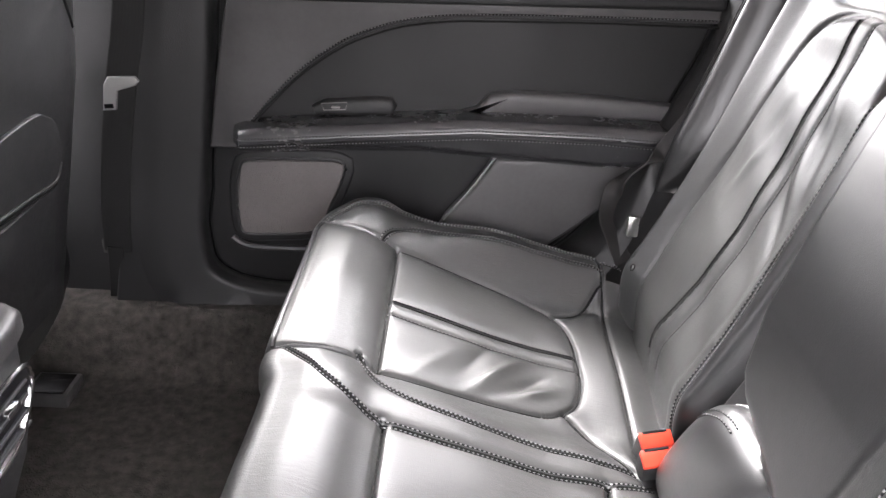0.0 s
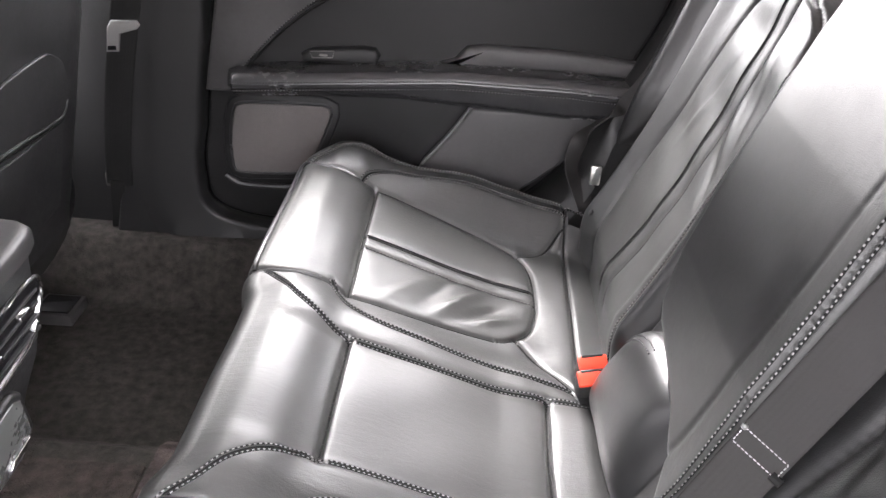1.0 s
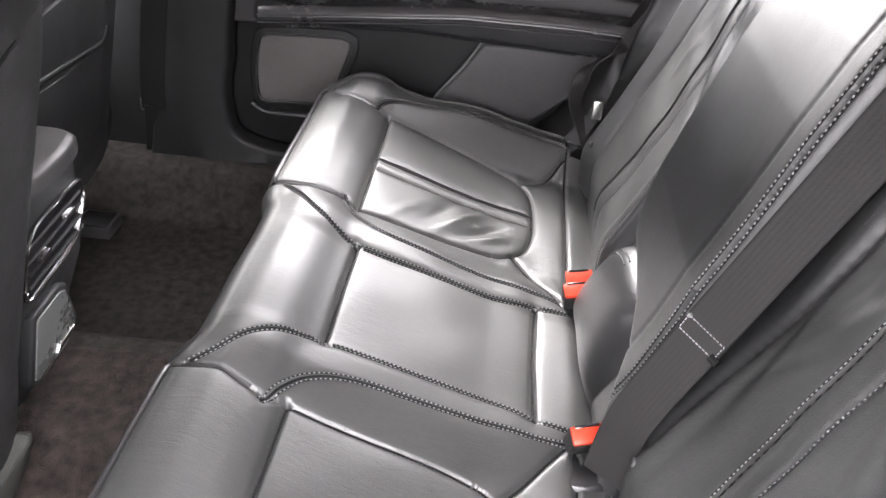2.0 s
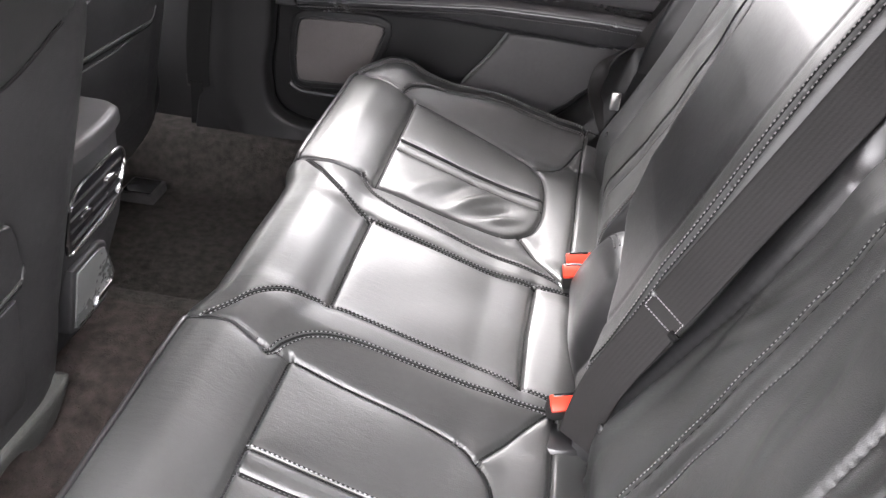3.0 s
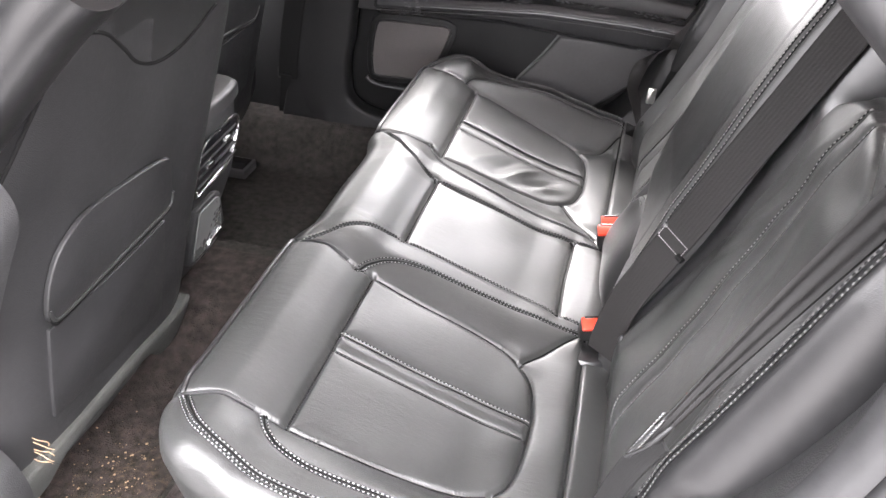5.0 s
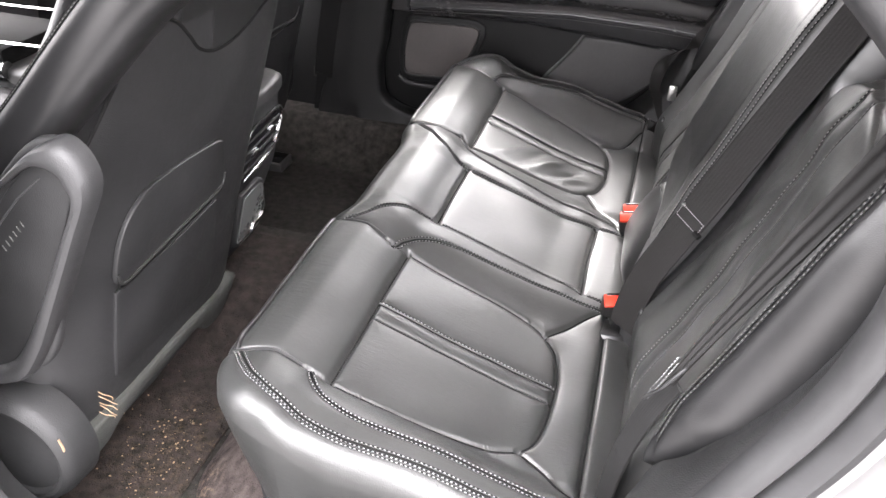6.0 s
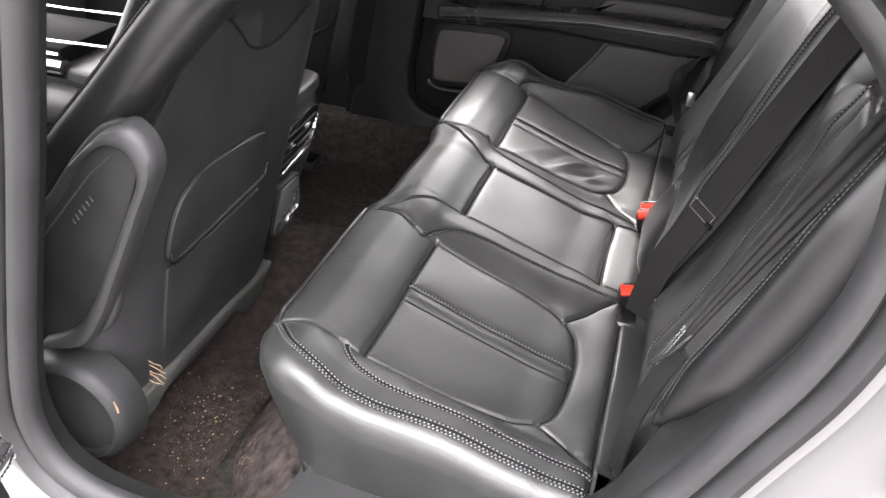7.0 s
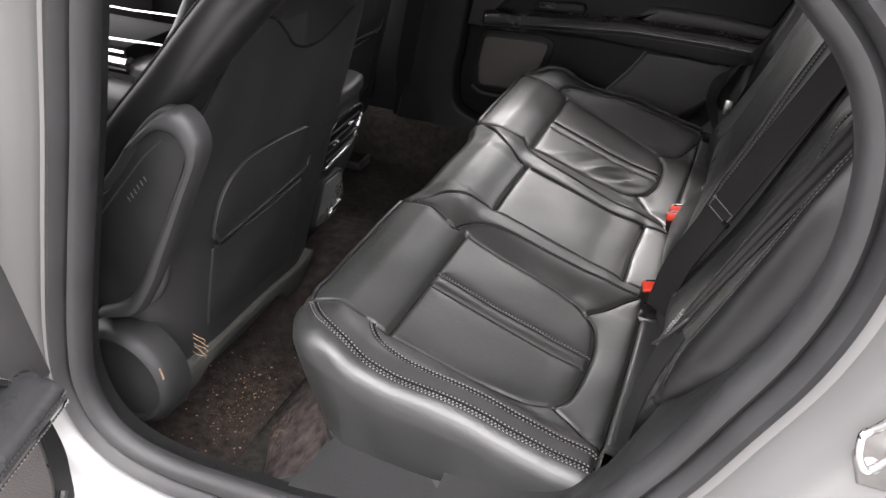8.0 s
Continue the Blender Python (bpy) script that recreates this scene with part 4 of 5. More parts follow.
# ---- rear doors ----
def build_door(name, s, label):
    """A rear door's lined inner side, in the closed position on side s."""
    door = thing(name, label, "car door", kind="structure")

    def wall(a, b, h):
        return (a, s * (0.700 - h), b)
    o = offset_poly(FAR_OPENING, 0.002)
    low = [tuple(p) for p in o if p[1] < 0.628]
    k = max(range(len(low)), key=lambda i: math.dist(low[i], low[i - 1]))
    low = low[k:] + low[:k]
    part("door_skin", slab(low, lambda a, b, h: (a, s * (0.735 - h), b), 0.036, 0.006), PLASTIC, door)
    # upper lining over the curved seam
    arc = spline([(-0.366, 0.418), (-0.318, 0.470), (-0.265, 0.521), (-0.195, 0.568), (-0.120, 0.596), (-0.055, 0.607), (0.019, 0.611), (0.20, 0.613), (0.372, 0.612)], 0.012)
    front = [(-0.384, 0.600), (-0.405, 0.50), (-0.426, 0.388), (-0.380, 0.388)]
    upper = [tuple(p) for p in arc] + [(0.372, 0.640), (-0.372, 0.640)] + front
    part("upper_lining", slab(upper, wall, 0.022, 0.006), VINYL, door, "smooth charcoal soft-touch upper lining")
    seam = np.array([(a, s * 0.6755, b - 0.004) for a, b in arc])
    ob = part("seam_piping", tube(seam, 0.0016, 6), SEAM, door, "dark stitched seam")
    stitches(np.array([(a, s * 0.6765, b + 0.006) for a, b in arc]), np.tile((0, -s, 0.0), (len(arc), 1)), ob, THREAD)
    ledge = [(-0.39, 0.628), (0.375, 0.632), (0.375, 0.652), (-0.372, 0.650)]
    part("belt_ledge", slab(ledge, lambda a, b, h: (a, s * (0.715 - h), b), 0.045, 0.008), PLASTIC, door)
    # glass pane over the lining
    high = [tuple(p) for p in o if p[1] > 0.645]
    k = max(range(len(high)), key=lambda i: math.dist(high[i], high[i - 1]))
    part("window_pane", slab(high[k:] + high[:k], lambda a, b, h: (a, s * (0.722 - h), b), 0.004, 0.001), GLASS, door, "clear window glass", smooth=False)
    # armrest
    xs = np.concatenate((np.linspace(-0.384, -0.362, 8), np.linspace(-0.35, 0.385, 50)))
    ztop = np.interp(xs, [-0.39, -0.2, 0.01, 0.20, 0.40], [0.432, 0.447, 0.462, 0.460, 0.448])
    zbot = np.interp(xs, [-0.39, -0.25, -0.08, 0.05, 0.20, 0.40], [0.392, 0.402, 0.407, 0.399, 0.390, 0.395])
    secs, line = [], []
    for x, zt, zb in zip(xs, ztop, zbot):
        f = min(1.0, math.sqrt(max(0.0, (x + 0.3845) / 0.022)))
        mid = (zt + zb) / 2
        zt, zb = mid + (zt - mid) * (0.5 + 0.5 * f), mid + (zb - mid) * (0.5 + 0.5 * f)
        yi = 0.690 - 0.062 * max(0.12, f)
        prof = [(0.700, zt + 0.002), (0.672, zt + 0.003), (yi + 0.016, zt + 0.002), (yi + 0.007, zt - 0.002), (yi + 0.002, zt - 0.010), (yi, zt - 0.0165), (yi + 0.0028, zt - 0.019), (yi, zt - 0.0215), (yi + 0.003, zb + 0.018), (yi + 0.010, zb + 0.006), (yi + 0.020, zb), (0.700, zb + 0.006)]
        secs.append([(x, s * y, z) for y, z in prof])
        line.append((x, s * (yi - 0.0004), zt - 0.0165, zt - 0.0215))
    arm = part("armrest", loft(secs), ARM_LEATHER, door, "black leather armrest with double stitching")
    ln = np.array(line)[6:]
    for c in (2, 3):
        dz = 0.004 if c == 2 else -0.004
        stitches(np.stack((ln[:, 0], ln[:, 1], ln[:, c] + dz), 1), np.tile((0, -s, 0.1), (len(ln), 1)), arm, THREAD_DARK if c == 2 else THREAD)
    # raised pads above the armrest on both sides of the pull cup
    pad = [(-0.015, 0.462), (0.010, 0.470), (0.030, 0.492), (0.060, 0.497), (0.20, 0.494), (0.385, 0.478), (0.385, 0.455), (0.10, 0.458)]
    part("armrest_pad", slab(pad, wall, 0.020, 0.009), VINYL, door)
    plate = [(-0.250, 0.448), (-0.255, 0.462), (-0.235, 0.472), (-0.150, 0.480), (-0.125, 0.478), (-0.118, 0.466), (-0.125, 0.450)]
    sw = part("switch_panel", slab(plate, wall, 0.018, 0.007), PLASTIC, door)
    part("window_switch", block((-0.222, s * 0.681 - 0.003, 0.4625), (-0.208, s * 0.681 + 0.003, 0.4655), 0.001), DARK_STEEL, sw, "small dark steel window switch")
    part("switch_rim", tube([(-0.238, s * 0.679, 0.470), (-0.196, s * 0.679, 0.473), (-0.199, s * 0.679, 0.461), (-0.234, s * 0.679, 0.459)], 0.0007, 6, closed=True), DARK_STEEL, sw)
    # speaker
    spk = spline([(-0.383, 0.350), (-0.372, 0.363), (-0.34, 0.367), (-0.24, 0.370), (-0.212, 0.367), (-0.204, 0.352), (-0.226, 0.292), (-0.248, 0.248), (-0.272, 0.233), (-0.33, 0.228), (-0.378, 0.227), (-0.391, 0.240), (-0.392, 0.30)], 0.008, closed=True)
    rim = part("speaker_surround", slab(offset_poly(spk, -0.014).tolist(), wall, 0.006, 0.005), PLASTIC, door)
    part("speaker_grille", slab(offset_poly(spk, 0.003).tolist(), wall, 0.010, 0.003), SPEAKER, rim, "fine grey-brown speaker mesh")
    part("speaker_gasket", tube([(a, s * 0.6935, b) for a, b in spk], 0.0026, 6, closed=True), RUBBER, rim)
    # map pocket
    pocket = spline([(0.046, 0.392), (0.010, 0.338), (-0.036, 0.280)], 0.01).tolist() + [(-0.055, 0.24), (-0.04, 0.17), (0.06, 0.175), (0.17, 0.26), (0.26, 0.34), (0.33, 0.392)]
    pk = part("map_pocket", slab(pocket, wall, 0.034, 0.008), VINYL, door)
    edge = spline([(0.044, 0.393), (0.008, 0.338), (-0.038, 0.280)], 0.008)
    part("pocket_edge", tube([(a, s * 0.668, b) for a, b in edge], 0.0024, 6), GREYP, pk, "pale worn pocket edge")
    low_rib = spline([(-0.405, 0.222), (-0.385, 0.207), (-0.34, 0.203), (-0.20, 0.205)], 0.01)
    part("lower_moulding", tube([(a, s * 0.690, b) for a, b in low_rib], 0.006, 8), PLASTIC_GREY, door)
    return door


build_door("door_1", 1, "closed rear door with curved seam, leather armrest and speaker")
near_door = build_door("door_2", -1, "swung-open rear door with leather armrest and charcoal lining")
HINGE = Matrix.Translation((-0.50, -0.80, 0))
near_door.matrix_world = HINGE @ pose(0, 0, 0, 0, 0, -72) @ HINGE.inverted()

# striker on the jamb of the near door opening
striker = thing("door_striker", "zinc steel door striker loop bolted to the silver jamb", "door striker", at=(0.435, -0.776, 0.570))
part("plate", slab([(-0.010, -0.035), (-0.008, -0.010), (0.004, 0.008), (0.020, 0.016), (0.050, 0.016), (0.055, -0.060), (0.000, -0.060)], lambda a, b, h: (a, 0.004 - h, b), 0.008, 0.003), DARK_STEEL, striker, "dull dark steel base plate")
part("loop", tube(spline([(0.008, 0.002, 0.010), (-0.004, -0.018, 0.013), (-0.014, -0.031, 0.016), (-0.017, -0.033, 0.013), (-0.016, -0.034, 0.002), (-0.013, -0.034, -0.009), (-0.007, -0.033, -0.018), (-0.002, -0.029, -0.020), (0.008, -0.016, -0.021), (0.020, 0.002, -0.022)], 0.002), 0.0034, 10), CHROME, striker, "bright steel loop")
for dx, dz in ((0.004, -0.036), (0.040, -0.005)):
    bm = bmesh.new()
    bmesh.ops.create_cone(bm, cap_ends=True, segments=20, radius1=0.0085, radius2=0.0065, depth=0.005)
    bm.transform(pose(dx, -0.005, dz, 90, 0, 0))
    bolt = part("bolt", bm, STEEL, striker)
    part("socket", tube([(dx, -0.0072, dz), (dx, -0.0082, dz)], 0.0032, 6), SEAM, bolt)


# ---- front seats ----
def build_front_seat(s, dx, dz):
    """A front seat seen from behind; s is the side of the car, the seat is moved by dx and raised by dz."""
    near = s < 0
    seat = thing("front_seat", "black leather front seat with hard backshell, map pocket and recliner cover" if near else "black leather front passenger seat with stitched map pocket", "car seat", group="front seats")

    def face(z):
        return -0.388 + 0.20 * (z - 0.38)

    def back(y, z, h):
        return (face(z) + h + dx, s * y, z + dz - 0.2 * h)
    mid = 0.372
    def size(z):
        return np.interp(z, [0.10, 0.2, 0.35, 0.50, 0.60, 0.68, 0.76, 0.82, 0.86], [0.20, 0.222, 0.236, 0.241, 0.218, 0.180, 0.135, 0.115, 0.09]), np.interp(z, [0.10, 0.25, 0.45, 0.70, 0.86], [0.045, 0.075, 0.062, 0.034, 0.028])

    def inner_half(z):
        return np.interp(z, [0.1, 0.2, 0.35, 0.5, 0.6, 0.7, 0.78, 0.86], [0.23, 0.258, 0.284, 0.310, 0.322, 0.318, 0.26, 0.15])

    def skin(y, z, h):
        """A point on the rounded back of the seat, h proud of it."""
        w, d = size(z)
        w = w if y > mid else inner_half(z)
        c = min(0.999, abs(y - mid) / float(w))
        q = math.sqrt(1 - c ** (2 / 0.42))
        return (face(z) - float(d) * (1 - q ** 0.55) + h + dx, s * y, z + dz)
    zz, kk = np.linspace(0.142, 0.86, 180), np.linspace(0, 2 * math.pi, 181)
    gz, gk = np.meshgrid(zz, kk, indexing="ij")
    w, d = size(gz)
    c, q = np.cos(gk), np.sin(gk)
    yy = mid + np.where(c > 0, w, inner_half(gz)) * np.sign(c) * np.abs(c) ** 0.42
    xx = face(gz) - d + d * np.sign(q) * np.abs(q) ** 0.55
    grid = np.stack((xx + dx, s * yy, gz + dz), -1)
    # the hard shell ends on a waved line below the leather shoulders
    top = spline([(0.05, 0.665), (0.12, 0.640), (0.155, 0.630), (0.190, 0.618), (0.235, 0.608), (0.285, 0.609), (0.325, 0.624), (0.352, 0.649), (0.388, 0.678), (0.430, 0.688), (0.470, 0.668), (0.505, 0.632), (0.545, 0.585), (0.62, 0.50)], 0.006)
    line = np.interp(yy, top[:, 0], top[:, 1])
    ids = np.where((gz < line) & (q > -0.3), 1, 0)[:-1, :-1]
    if s > 0:
        grid, ids = grid[:, ::-1], ids[:, ::-1]
    made = panels(grid, ids, seat, ["back_upholstery", "backshell"], {"back_upholstery": LEATHER_SMOOTH, "backshell": PLASTIC_GREY})
    sh = made[1]
    part("shell_edge", tube([skin(y, z, 0.0) for y, z in top if 0.13 < y < 0.56], 0.0024, 6), SEAM, sh)
    pocket = spline([(0.503, 0.383), (0.498, 0.425), (0.482, 0.456), (0.458, 0.472), (0.425, 0.482), (0.34, 0.478), (0.262, 0.467), (0.245, 0.455), (0.238, 0.42), (0.232, 0.392), (0.250, 0.382), (0.36, 0.376), (0.47, 0.368), (0.493, 0.370)], 0.010, closed=True)
    pk = part("map_pocket", slab(pocket.tolist(), lambda y, z, h: back(y, z, h + 0.001), 0.006, 0.002), PLASTIC_GREY, seat, "dark vinyl map pocket panel")
    lip = spline([(0.500, 0.390), (0.492, 0.372), (0.468, 0.367), (0.36, 0.374), (0.252, 0.380), (0.236, 0.388), (0.234, 0.402)], 0.006)
    part("pocket_piping", tube([back(y, z, 0.007) for y, z in lip], 0.0024, 8), LEATHER, pk, "rolled leather pocket edge")
    part("pocket_seam", tube([back(y, z - 0.009, 0.0060) for y, z in lip], 0.0012, 6), SEAM, pk)
    bag = [(0.497, 0.356), (0.36, 0.351), (0.242, 0.356), (0.236, 0.30), (0.236, 0.19), (0.36, 0.188), (0.492, 0.205), (0.496, 0.28)]
    part("pocket_bag", slab(bag, lambda y, z, h: back(y, z, h - 0.003), 0.006, 0.002), PLASTIC_GREY, pk)
    # outer side: cover with a raised rim, recliner cover
    def flank(x, z, h):
        return (x + dx, s * (0.600 + h), z + dz)
    if near:
        # leather bolster that runs down in front of the side cover
        mid_line = spline([(-0.205, 0.800), (-0.245, 0.765), (-0.300, 0.708), (-0.362, 0.640), (-0.430, 0.568), (-0.505, 0.478), (-0.560, 0.400)], 0.012)
        rows = []
        for i, (x, z) in enumerate(mid_line):
            t = Vector((*(mid_line[min(i + 1, len(mid_line) - 1)] - mid_line[max(i - 1, 0)]), 0)).normalized()
            ring = []
            for k in np.linspace(0, 2 * math.pi, 28, endpoint=False):
                c, q = math.cos(k), math.sin(k)
                w = 0.033 * math.copysign(abs(c) ** 0.8, c)
                ring.append((x - t.y * w + dx, s * (0.566 + 0.040 * math.copysign(abs(q) ** 0.8, q)), z + t.x * w + dz))
            rows.append(ring)
        bo = part("side_bolster", loft(rows), LEATHER_SMOOTH, seat, "smooth leather side bolster with a sewn seam")
        for f, mat in ((0.80, SEAM), (0.70, THREAD_DARK)):
            crest = []
            for i, (x, z) in enumerate(mid_line):
                t = Vector((*(mid_line[min(i + 1, len(mid_line) - 1)] - mid_line[max(i - 1, 0)]), 0)).normalized()
                q = math.sqrt(1 - f ** 2)
                sign = -1 if -t.y * 1 > 0 else 1
                crest.append((x - t.y * 0.033 * f ** 0.8 * sign + dx, s * (0.566 + 0.0405 * q ** 0.8), z + t.x * 0.033 * f ** 0.8 * sign + dz))
            if mat is SEAM:
                part("seam", tube(crest, 0.0012, 5), SEAM, bo)
            else:
                stitches(np.array(crest), np.tile((-0.5, s * 0.7, 0.4), (len(crest), 1)), bo, mat)
        rim = spline([(-0.520, 0.440), (-0.45, 0.507), (-0.395, 0.575), (-0.352, 0.618), (-0.322, 0.628), (-0.298, 0.616), (-0.292, 0.580), (-0.312, 0.525), (-0.352, 0.440), (-0.382, 0.352), (-0.425, 0.308), (-0.520, 0.278)], 0.010, closed=True)
        rim = rim + np.array((-0.010, 0.0))
        rm = part("side_cover_rim", slab(rim.tolist(), flank, 0.012, 0.006, 4), PLASTIC_GREY, seat, "raised grained plastic rim of the side cover")
        inner = offset_poly(rim, 0.015)
        part("side_cover", slab(inner.tolist(), lambda x, z, h: flank(x, z, h + 0.0105), 0.005, 0.002), PLASTIC, rm, "flat dark side cover")
        # raised blade round the cover's rear edge, tapering off at both ends
        outer = spline([(-0.398, 0.572), (-0.372, 0.598), (-0.346, 0.620), (-0.318, 0.631), (-0.297, 0.614), (-0.292, 0.581), (-0.318, 0.523), (-0.361, 0.430), (-0.396, 0.358), (-0.436, 0.304), (-0.500, 0.281)], count=9)
        inner = spline([(-0.396, 0.568), (-0.372, 0.588), (-0.350, 0.599), (-0.328, 0.594), (-0.321, 0.580), (-0.320, 0.560), (-0.345, 0.508), (-0.389, 0.422), (-0.423, 0.362), (-0.452, 0.325), (-0.500, 0.298)], count=9)
        rows = []
        for a, b in zip(outer, inner):
            sec = []
            for f, h in ((0.0, 0.0), (0.0, 0.016), (0.06, 0.023), (0.18, 0.028), (0.45, 0.030), (0.72, 0.028), (0.90, 0.023), (1.0, 0.016), (1.0, 0.0)):
                p = a * (1 - f) + b * f
                sec.append(flank(p[0], p[1], h))
            rows.append(sec)
        part("rim_band", loft(rows), PLASTIC_GREY, rm, "raised grained rim")
        part("cover_groove", tube([flank(-0.50, 0.420, 0.0160), flank(-0.385, 0.555, 0.0160), flank(-0.352, 0.585, 0.0160)], 0.0012, 6), PLASTIC_GREY, rm)
        for i in range(6):
            q = -0.420 + 0.0062 * i
            part("label_mark", tube([flank(q, 0.492 + 0.0072 * i, 0.0160), flank(q + 0.0035, 0.486 + 0.0072 * i, 0.0160)], 0.0007, 5), FELT, rm)
    if near:
        bm = bmesh.new()
        prof = [(0.0, 0.044), (0.064, 0.044), (0.065, 0.046), (0.068, 0.052), (0.073, 0.053), (0.081, 0.048), (0.086, 0.036), (0.088, 0.0)]
        rows = [[(r * math.cos(k), r * math.sin(k) * 1.02, h) for k in np.linspace(0, 2 * math.pi, 48, endpoint=False)] for r, h in prof[1:]]
        vs = [[bm.verts.new(flank(-0.472 + x, 0.188 + z, h - 0.01)) for x, z, h in r] for r in rows]
        for a, b in zip(vs, vs[1:]):
            for k in range(48):
                bm.faces.new((a[k], a[(k + 1) % 48], b[(k + 1) % 48], b[k]))
        bm.faces.new(vs[0])
        rc = part("recliner_cover", bm, PLASTIC, seat, "round grained plastic recliner cover")
        if near:
            part("scuff", tube(spline([flank(-0.398, 0.232, 0.036), flank(-0.394, 0.214, 0.036), flank(-0.397, 0.196, 0.036)], 0.004), 0.0018, 6, flat=0.4), GRIT, rc, "pale scuffed patch")
    if near:
        # torn foam at the shell's lower corner
        rng = random.Random(3)
        for i in range(5):
            y0, z0 = 0.550 + 0.0015 * i, 0.232 - 0.007 * i
            p = [(-0.404 + dx + rng.uniform(-0.002, 0.006) + 0.004 * j, s * (y0 - 0.004 * j + rng.uniform(-0.002, 0.002)), z0 - 0.007 * j) for j in range(4)]
            part("torn_strand", tube(spline(p, 0.004), 0.0006, 5), GRIT, seat, "frayed pale foam strand")
    side = spline([(-0.62, 0.270), (-0.48, 0.290), (-0.445, 0.26), (-0.435, 0.19), (-0.455, 0.13), (-0.50, 0.10), (-0.62, 0.10)], 0.012, closed=True)
    part("side_skirt", slab(side.tolist(), lambda x, z, h: (x + dx, s * (0.550 + h), z + dz), 0.034, 0.014, 4), PLASTIC, seat)
    # seat cushion, underside and runners
    cs = []
    for x in np.linspace(-0.98, -0.46, 12):
        f = math.sin(max(0.0, min(1.0, (x + 0.99) / 0.1)) * math.pi / 2)
        ring = []
        for k in np.linspace(0, 2 * math.pi, 36, endpoint=False):
            c, q = math.cos(k), math.sin(k)
            ring.append((x + dx, s * (0.372 + 0.235 * math.copysign(abs(c) ** 0.5, c)), 0.185 + dz + (0.085 * f + 0.02) * math.copysign(abs(q) ** 0.5, q) + 0.02 * abs(c)))
        cs.append(ring)
    part("seat_cushion", loft(cs), LEATHER, seat)
    felt = spline([(0.555, 0.150), (0.45, 0.150), (0.30, 0.150), (0.19, 0.140), (0.150, 0.150), (0.165, 0.075), (0.215, 0.066), (0.275, 0.110), (0.45, 0.112), (0.505, 0.075), (0.545, 0.085)], 0.012, closed=True)
    if near:
        part("under_panel", slab(felt.tolist(), lambda y, z, h: (-0.478 + 0.35 * (z - 0.05) + h + dx, s * y, z + 0.004 + 0.3 * dz), 0.02, 0.008), FELT, seat, "pale grey felt under-seat panel")
    for y in (0.19, 0.53):
        r = part("runner", block((-1.0 + dx, s * y - 0.016, 0.0), (-0.54 + dx, s * y + 0.016, 0.10 + dz), 0.004), PLASTIC, seat)
    return seat


build_front_seat(-1, 0.0, 0.0)
build_front_seat(1, -0.205, 0.035)

# seat runner cover on the far carpet
rc = thing("runner_cover", "black plastic seat runner end cover on the carpet", "seat runner", at=(-0.675, 0.515, 0.0))
bm = block((-0.040, -0.038, 0.0), (0.034, 0.030, 0.024), 0.004)
part("cover", bm, VINYL, rc)
part("recess", slab([(-0.033, -0.031), (0.027, -0.031), (0.027, 0.023), (-0.033, 0.023)], lambda a, b, h: (a, b, 0.0242 + h), 0.002, 0.001), GLOSS, rc)


